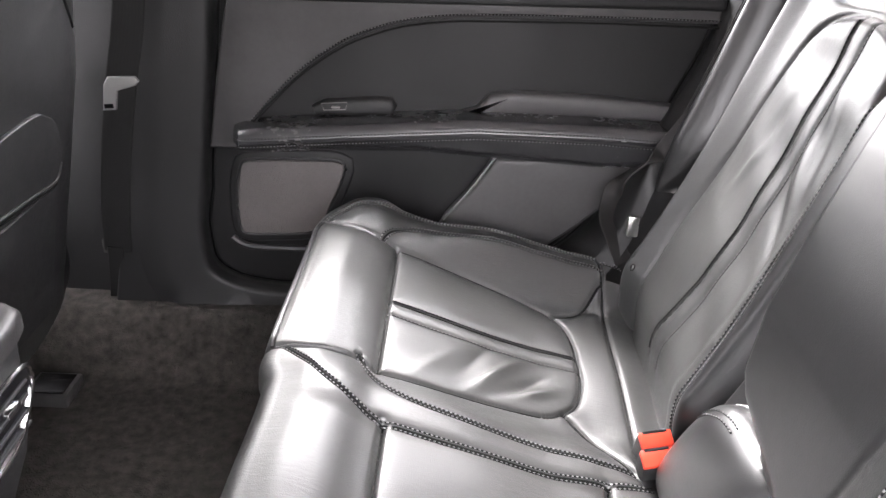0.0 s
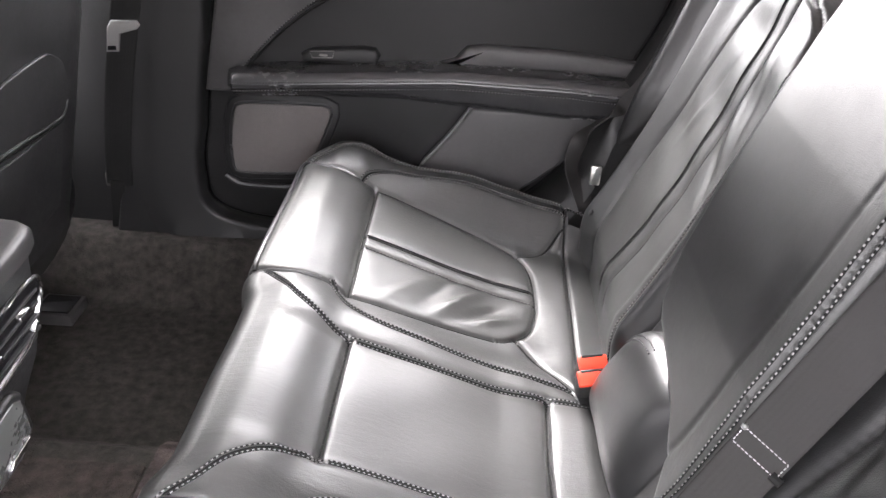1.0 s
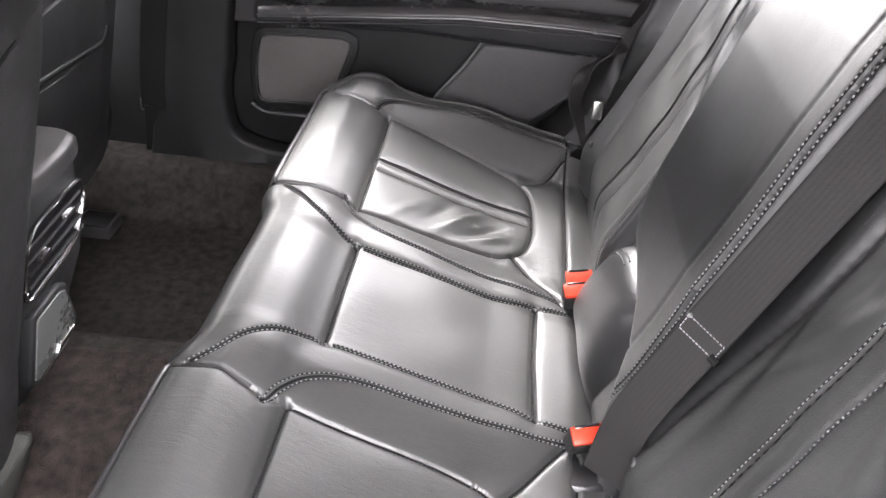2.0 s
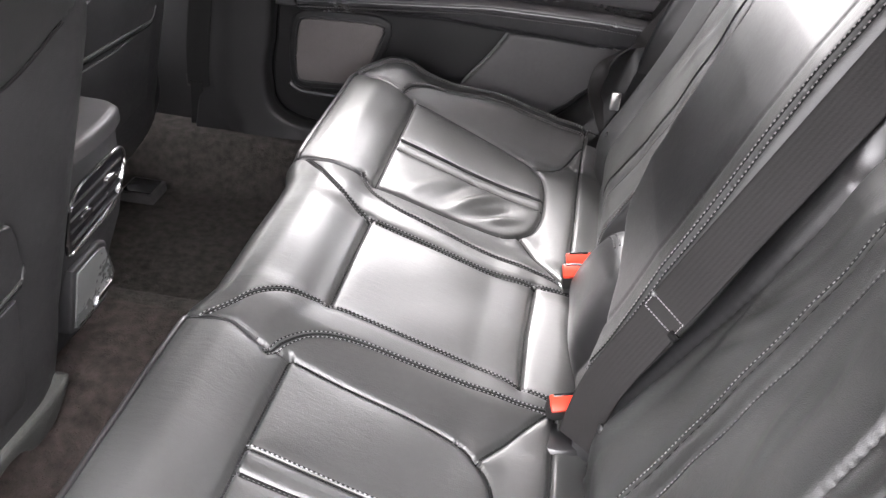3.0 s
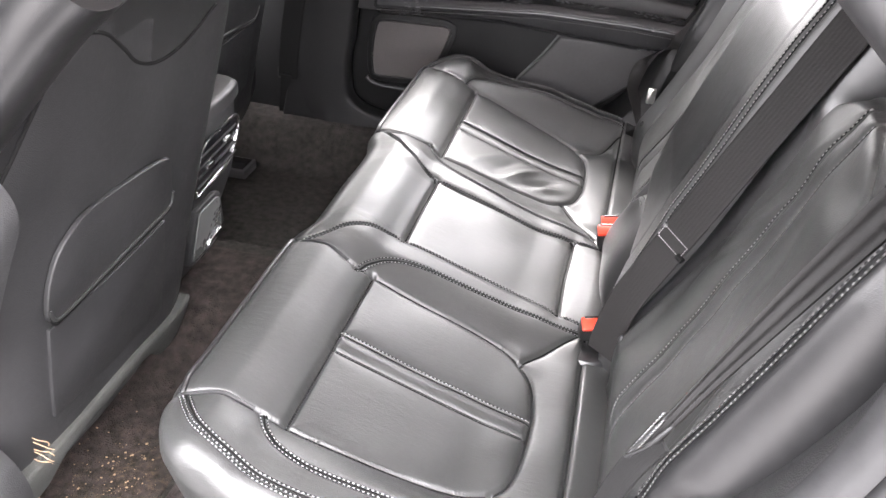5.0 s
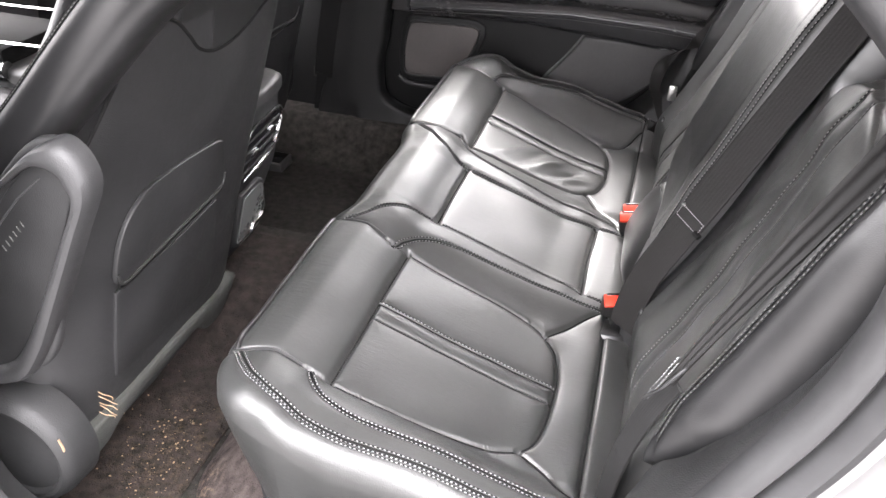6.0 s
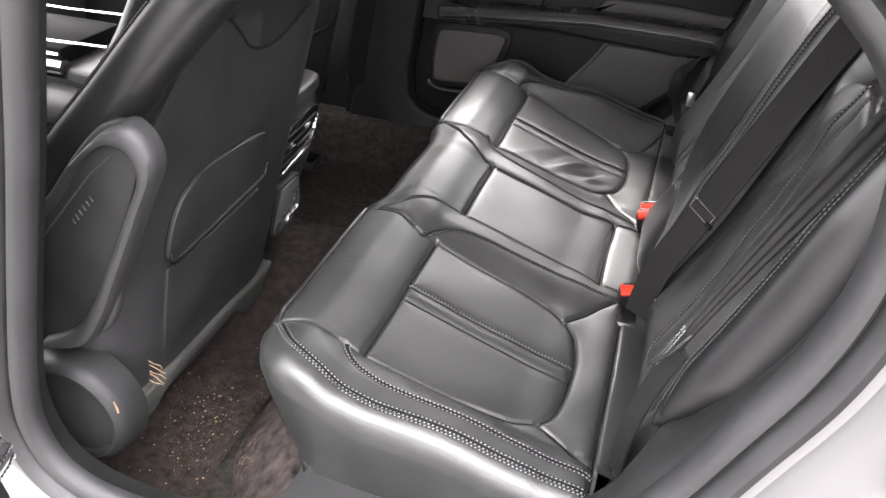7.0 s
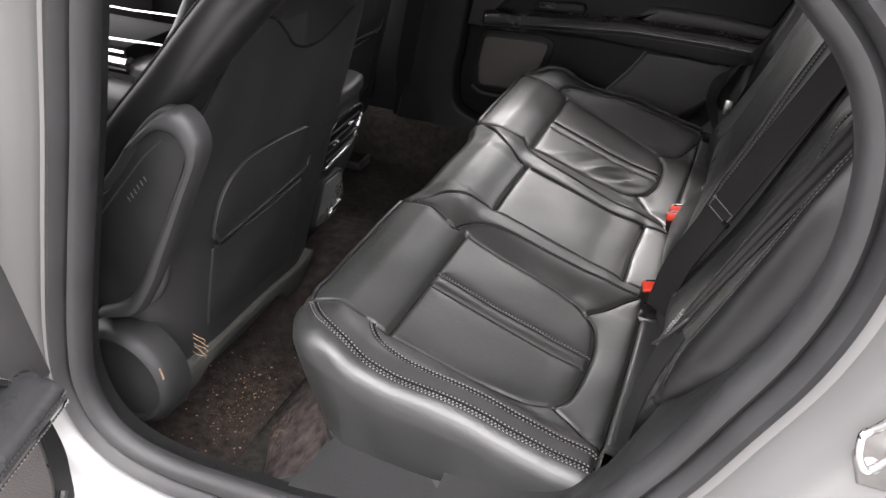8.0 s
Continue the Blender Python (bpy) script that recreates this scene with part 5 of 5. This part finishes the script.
# ---- centre console ----
def build_console():
    con = thing("centre_console", "charcoal centre console with rear air vent and storage flap", "console")
    secs = []
    for z, xr, w in ((0.05, -0.515, 0.085), (0.13, -0.500, 0.088), (0.20, -0.480, 0.090), (0.27, -0.452, 0.090), (0.32, -0.440, 0.090), (0.38, -0.436, 0.089), (0.412, -0.433, 0.088)):
        ring = [(-1.45, -w, z), (-1.0, -w, z), (xr - 0.03, -w, z), (xr - 0.008, -w + 0.006, z), (xr, -w + 0.020, z), (xr, w - 0.020, z), (xr - 0.008, w - 0.006, z), (xr - 0.03, w, z), (-1.0, w, z), (-1.45, w, z)]
        secs.append(ring)
    part("console_body", loft(secs), PLASTIC_GREY, con)
    lid = spline([(-0.427, -0.072), (-0.421, -0.04), (-0.419, 0.0), (-0.421, 0.04), (-0.427, 0.072), (-0.440, 0.086), (-0.50, 0.094), (-0.86, 0.094), (-0.86, -0.094), (-0.50, -0.094), (-0.440, -0.086)], 0.012, closed=True)
    part("armrest_lid", slab(lid.tolist(), lambda a, b, h: (a, b, 0.416 + h), 0.024, 0.010, 4), VINYL, con, "padded charcoal lid")
    for y in (-0.0925, 0.0925):
        part("side_trim", tube([(-1.40, y, 0.437), (-0.86, y, 0.437)], 0.015, 14, flat=1.0), CHROME, con, "bright satin metal trim")
        part("side_edge", tube([(-1.42, y, 0.486), (-1.0, y, 0.482), (-0.76, y, 0.490)], 0.0022, 6), CHROME, con)
        part("side_edge", tube([(-1.42, y, 0.463), (-0.87, y, 0.461)], 0.003, 6), CHROME, con)
        part("side_padding", tube([(-1.42, y * 1.1, 0.37), (-0.80, y * 1.1, 0.365)], 0.040, 16, flat=1.0), VINYL, con, "rounded black side padding")
    part("front_tray", block((-1.42, -0.088, 0.41), (-0.868, 0.088, 0.470), 0.006), MATTE, con, "dark console top")

    def rear(y, z, h):
        return (-0.440 + h - 0.10 * (0.34 - z), y, z)
    out = spline([(-0.076, 0.300), (-0.066, 0.345), (-0.046, 0.370), (-0.020, 0.377), (0.056, 0.380), (0.076, 0.372), (0.079, 0.350), (0.062, 0.318), (0.040, 0.300), (-0.010, 0.292), (-0.068, 0.288)], 0.006, closed=True)
    vent = part("air_vent", slab(out.tolist(), lambda y, z, h: rear(y, z, h), 0.004, 0.002), GLOSS, con, "gloss black air vent")
    part("vent_frame", tube([rear(y, z, 0.004) for y, z in out], 0.0026, 8, closed=True), CHROME, vent, "satin chrome vent frame")
    for i, z in enumerate((0.305, 0.322, 0.339, 0.356)):
        part("slat", slab([(-0.066, z - 0.003), (0.068, z + 0.004), (0.068, z + 0.0075), (-0.066, z + 0.0005)], lambda y, z, h: rear(y, z, h + 0.003), 0.003, 0.001), PLASTIC_GREY, vent)
    for y, z in ((-0.030, 0.330), (0.038, 0.347)):
        part("vane_tab", block((-0.438, y - 0.012, z - 0.004), (-0.431, y + 0.012, z + 0.004), 0.002), CHROME, vent, "small chrome vane tab")
    flap = [(-0.062, 0.262), (0.005, 0.266), (0.026, 0.255), (0.058, 0.178), (0.055, 0.165), (0.030, 0.140), (-0.045, 0.138), (-0.066, 0.150)]

    def low(y, z, h):
        return (-0.480 + h - 0.22 * (0.20 - z), y - 0.006, z - 0.004)
    fl = part("storage_flap", slab(flap, low, 0.020, 0.006), PLASTIC_GREY, con, "grey storage flap")
    part("flap_face", slab(offset_poly(flap, 0.009).tolist(), lambda y, z, h: low(y, z, h + 0.019), 0.003, 0.002), GREYP, fl, "pale grey satin flap face")
    part("flap_catch", slab([(-0.005, 0.158), (0.030, 0.160), (0.040, 0.172), (0.002, 0.168)], lambda y, z, h: low(y, z, h + 0.0215), 0.003, 0.0012), CHROME, fl, "small bright catch")
    return con


build_console()
card = thing("paper_sheet", "white folded paper sheet tucked beside the driver's seat", "paper", at=(-0.71, -0.25, 0.30))
part("sheet", slab([(-0.10, 0.0), (0.0, 0.04), (0.055, 0.20), (0.045, 0.225), (-0.08, 0.06)], lambda a, b, h: (a, 0.02 * math.sin(9 * b) + h, b), 0.002, 0.0006), WHITE, card)


# ---- belts and buckles ----
def along(pts, step=0.008):
    return spline(pts, step)


centre_belt = thing("seat_belt", "black webbing centre seat belt lying across the backrest", "seat belt", group="rear seat belts")
cb = along([(0.234, -0.190, 0.235), (0.238, -0.190, 0.27), (0.250, -0.190, 0.33), (0.286, -0.190, 0.42), (0.331, -0.192, 0.53), (0.373, -0.193, 0.63), (0.411, -0.194, 0.72), (0.446, -0.195, 0.80)])
cn = [(-0.42, -0.70, 0.58)] * len(cb)
part("webbing", ribbon(cb, cn, 0.047), WEBBING, centre_belt)
# sewn box with pale stitching on the webbing
box = []
for q, w in ((0.428, -0.021), (0.428, 0.021), (0.446, 0.021), (0.446, -0.021)):
    i = int(np.argmin(np.abs(cb[:, 2] - q)))
    t = Vector(cb[i + 1] - cb[i - 1]).normalized()
    sd = t.cross(Vector(cn[0])).normalized()
    nn = sd.cross(t).normalized()
    box.append(np.array(Vector(cb[i]) + sd * w + nn * 0.0022))
lines = np.concatenate([np.linspace(box[i], box[(i + 1) % 4], 14) for i in range(4)])
stitches(lines, np.tile(cn[0], (len(lines), 1)), centre_belt.children[0], THREAD_WHITE, spacing=0.0040, length=0.0030, width=0.0010, lift=0.0008, shade_line=False)
i0 = int(np.argmin(np.abs(cb[:, 2] - 0.428)))
t0 = Vector(cb[i0 + 1] - cb[i0 - 1]).normalized()
s0 = t0.cross(Vector(cn[0])).normalized()
n0 = s0.cross(t0).normalized()
part("slide_bar", tube([Vector(cb[i0]) + s0 * 0.017 + n0 * 0.002, Vector(cb[i0]) + s0 * 0.027 + n0 * 0.003], 0.0042, 8), SEAM, centre_belt)
bm = bmesh.new()
bmesh.ops.create_uvsphere(bm, u_segments=10, v_segments=6, radius=0.0028)
bm.transform(Matrix.Translation(box[3]))
part("stop_button", bm, GREYP, centre_belt, "small pale stop button")

shoulder = thing("seat_belt", "black webbing shoulder belt tucked between backrest and bolster", "seat belt", group="rear seat belts")
sb = along([(0.428, -0.573, 0.82), (0.358, -0.576, 0.670), (0.331, -0.580, 0.614), (0.299, -0.585, 0.545), (0.281, -0.590, 0.506), (0.272, -0.590, 0.482)])
rows = []
for i, q in enumerate(sb):
    # gathered into long pleats that narrow towards the stop
    t = Vector(sb[min(i + 1, len(sb) - 1)] - sb[max(i - 1, 0)]).normalized()
    n = Vector((-0.72, -0.50, 0.42))
    sd = t.cross(n).normalized()
    n = sd.cross(t).normalized()
    w = float(np.interp(q[2], [0.46, 0.50, 0.56, 0.64, 0.8], [0.009, 0.011, 0.016, 0.024, 0.034]))
    front = [Vector(q) + sd * w * f + n * (0.0011 * math.sin(f * 13 + 0.6 * math.sin(9 * q[2])) + 0.002) for f in np.linspace(-0.5, 0.5, 33)]
    rows.append(front + [v - n * 0.0025 for v in front[::-1]])
part("webbing", loft(rows), WEBBING_WORN, shoulder)
tip = Vector(sb[-1])
ls = along([(0.276, -0.588, 0.484), (0.262, -0.574, 0.43), (0.250, -0.562, 0.37), (0.243, -0.552, 0.31), (0.240, -0.545, 0.25)])
part("lower_strap", ribbon(ls, [(-0.75, -0.60, 0.25)] * len(ls), 0.026), WEBBING_BLACK, shoulder, "black strap below the belt stop")
loop = part("belt_stop", tube(along([tip + Vector(v) for v in ((0.012, 0.014, 0.028), (0.0, 0.008, 0.006), (-0.016, 0.002, -0.022), (-0.020, -0.006, -0.020), (-0.006, -0.010, 0.0), (0.010, -0.004, 0.022))], 0.004), 0.0020, 8, closed=True), PLASTIC, shoulder, "black wire belt stop")
for dy in (0.006, -0.003):
    p = np.linspace(np.array(tip) + (-0.016, dy, -0.024), np.array(tip) + (0.004, dy + 0.004, 0.024), 20)
    stitches(p, np.tile((-0.72, -0.5, 0.42), (20, 1)), loop, THREAD, spacing=0.0042, length=0.0036, width=0.0009, shade_line=False)

lap = thing("seat_belt", "black webbing belt looped loosely beside the rear seat", "seat belt", group="rear seat belts")
lb = along([(0.330, 0.590, 0.50), (0.290, 0.600, 0.432), (0.248, 0.603, 0.398), (0.226, 0.603, 0.362), (0.222, 0.600, 0.320), (0.240, 0.597, 0.282), (0.256, 0.592, 0.250)])
ln2 = [Vector((0.70 - 0.9 * i / len(lb), 0.30 - 0.7 * i / len(lb), 0.60)) for i in range(len(lb))]
part("webbing", ribbon(lb, ln2, 0.028), WEBBING, lap)
part("belt_tongue", block((0.252, 0.580, 0.300), (0.270, 0.588, 0.335), 0.003), STEEL, lap, "dull steel belt tongue")


def build_buckle(label):
    b = thing("belt_buckle", label, "belt buckle", group="rear belt buckles")
    part("housing", block((-0.020, -0.0112, -0.060), (0.020, 0.0112, 0.0), 0.004), PLASTIC, b)
    part("release_button", block((-0.0188, -0.0104, -0.003), (0.0188, 0.0104, 0.0045), 0.002), RED, b, "bright orange-red release button")
    part("slot", block((-0.014, 0.0070, -0.001), (0.014, 0.0108, 0.0049), 0.001), GLOSS, b)
    return b


first = build_buckle("black belt buckle with an orange-red button beside the cushion")
first.matrix_world = pose(0.222, 0.156, 0.247, 28, -8, 6)
second = copy_thing(first, pose(0.219, 0.128, 0.245, 24, -8, 6))
third = copy_thing(first, pose(0.219, -0.146, 0.250, 30, -6, 14))
for b in (first, second, third):
    b.rotation_mode = "XYZ"
# leather sleeves that hold the buckles
for y in (0.142, -0.165):
    sl = thing("buckle_sleeve", "black leather sleeve round the belt buckles", "belt buckle", group="buckle sleeves", at=(0.215, y, 0.196))
    w = 0.034 if y > 0 else 0.024
    part("sleeve", loft([[(0.034 * math.cos(k) * f, w * math.sin(k) * f, z) for k in np.linspace(0, 2 * math.pi, 24, endpoint=False)] for f, z in ((1.15, -0.05), (1.1, 0.0), (0.95, 0.014), (0.85, 0.016))]), LEATHER_SMOOTH, sl)

# front belt hanging at the far pillar
pb = thing("seat_belt", "black webbing front belt with a bright tongue hanging at the pillar", "seat belt", group="front seat belts")
fb = along([(-0.492, 0.632, 0.72), (-0.512, 0.632, 0.60), (-0.535, 0.632, 0.51), (-0.560, 0.634, 0.40), (-0.582, 0.640, 0.28), (-0.598, 0.660, 0.20)])
part("webbing", ribbon(fb, [(0.10, -1, 0)] * len(fb), 0.047), WEBBING_BLACK, pb)
part("anchor_strap", ribbon(along([(-0.600, 0.655, 0.21), (-0.612, 0.668, 0.14), (-0.625, 0.680, 0.08), (-0.640, 0.690, 0.035)]), [(0.2, -1, 0.2)] * len(along([(-0.600, 0.655, 0.21), (-0.612, 0.668, 0.14), (-0.625, 0.680, 0.08), (-0.640, 0.690, 0.035)])), 0.026), WEBBING_BLACK, pb)
part("anchor_tip", tube([(-0.634, 0.684, 0.030), (-0.640, 0.680, 0.014)], 0.006, 8), GREYP, pb, "pale strap tip")
tg = part("belt_tongue", slab([(-0.569, 0.462), (-0.548, 0.464), (-0.542, 0.494), (-0.513, 0.503), (-0.507, 0.510), (-0.512, 0.517), (-0.554, 0.516), (-0.562, 0.504)], lambda a, b, h: (a, 0.632 - h, b), 0.006, 0.002), PALE_STEEL, pb, "bright steel belt tongue")
part("tongue_slot", slab([(-0.565, 0.466), (-0.551, 0.467), (-0.551, 0.474), (-0.565, 0.473)], lambda a, b, h: (a, 0.6262 - h, b), 0.001, 0.0003), GLOSS, tg)
part("worn_patch", block((-0.625, 0.660, 0.195), (-0.575, 0.664, 0.222), 0.002), FELT, pb, "frayed grey webbing end")

# ---- grit on the near mat ----
rng = random.Random(7)
bm = bmesh.new()
for i in range(380):
    c = rng.random()
    if c < 0.75:
        x, y = rng.gauss(-0.41, 0.035), rng.gauss(-0.44, 0.07)
    else:
        x, y = rng.uniform(-0.60, -0.33), rng.uniform(-0.60, -0.25)
    if not (-0.62 < x < -0.33 and -0.615 < y < -0.2):
        continue
    r = rng.choice((0.0003, 0.0003, 0.0004, 0.0005, 0.0008, 0.0015)) * rng.uniform(0.7, 1.3)
    z = float(floor_z(np.array(x), np.array(y))) + 0.009
    g = bmesh.ops.create_icosphere(bm, subdivisions=1, radius=r, matrix=Matrix.Translation((x, y, z + r * 0.3)) @ Matrix.Diagonal((rng.uniform(0.7, 1.5), rng.uniform(0.7, 1.5), 0.6, 1)))
tagged(part("grit", bm, GRIT), "scattered dry crumbs and grit on the carpet mat", "grit", kind="stuff")
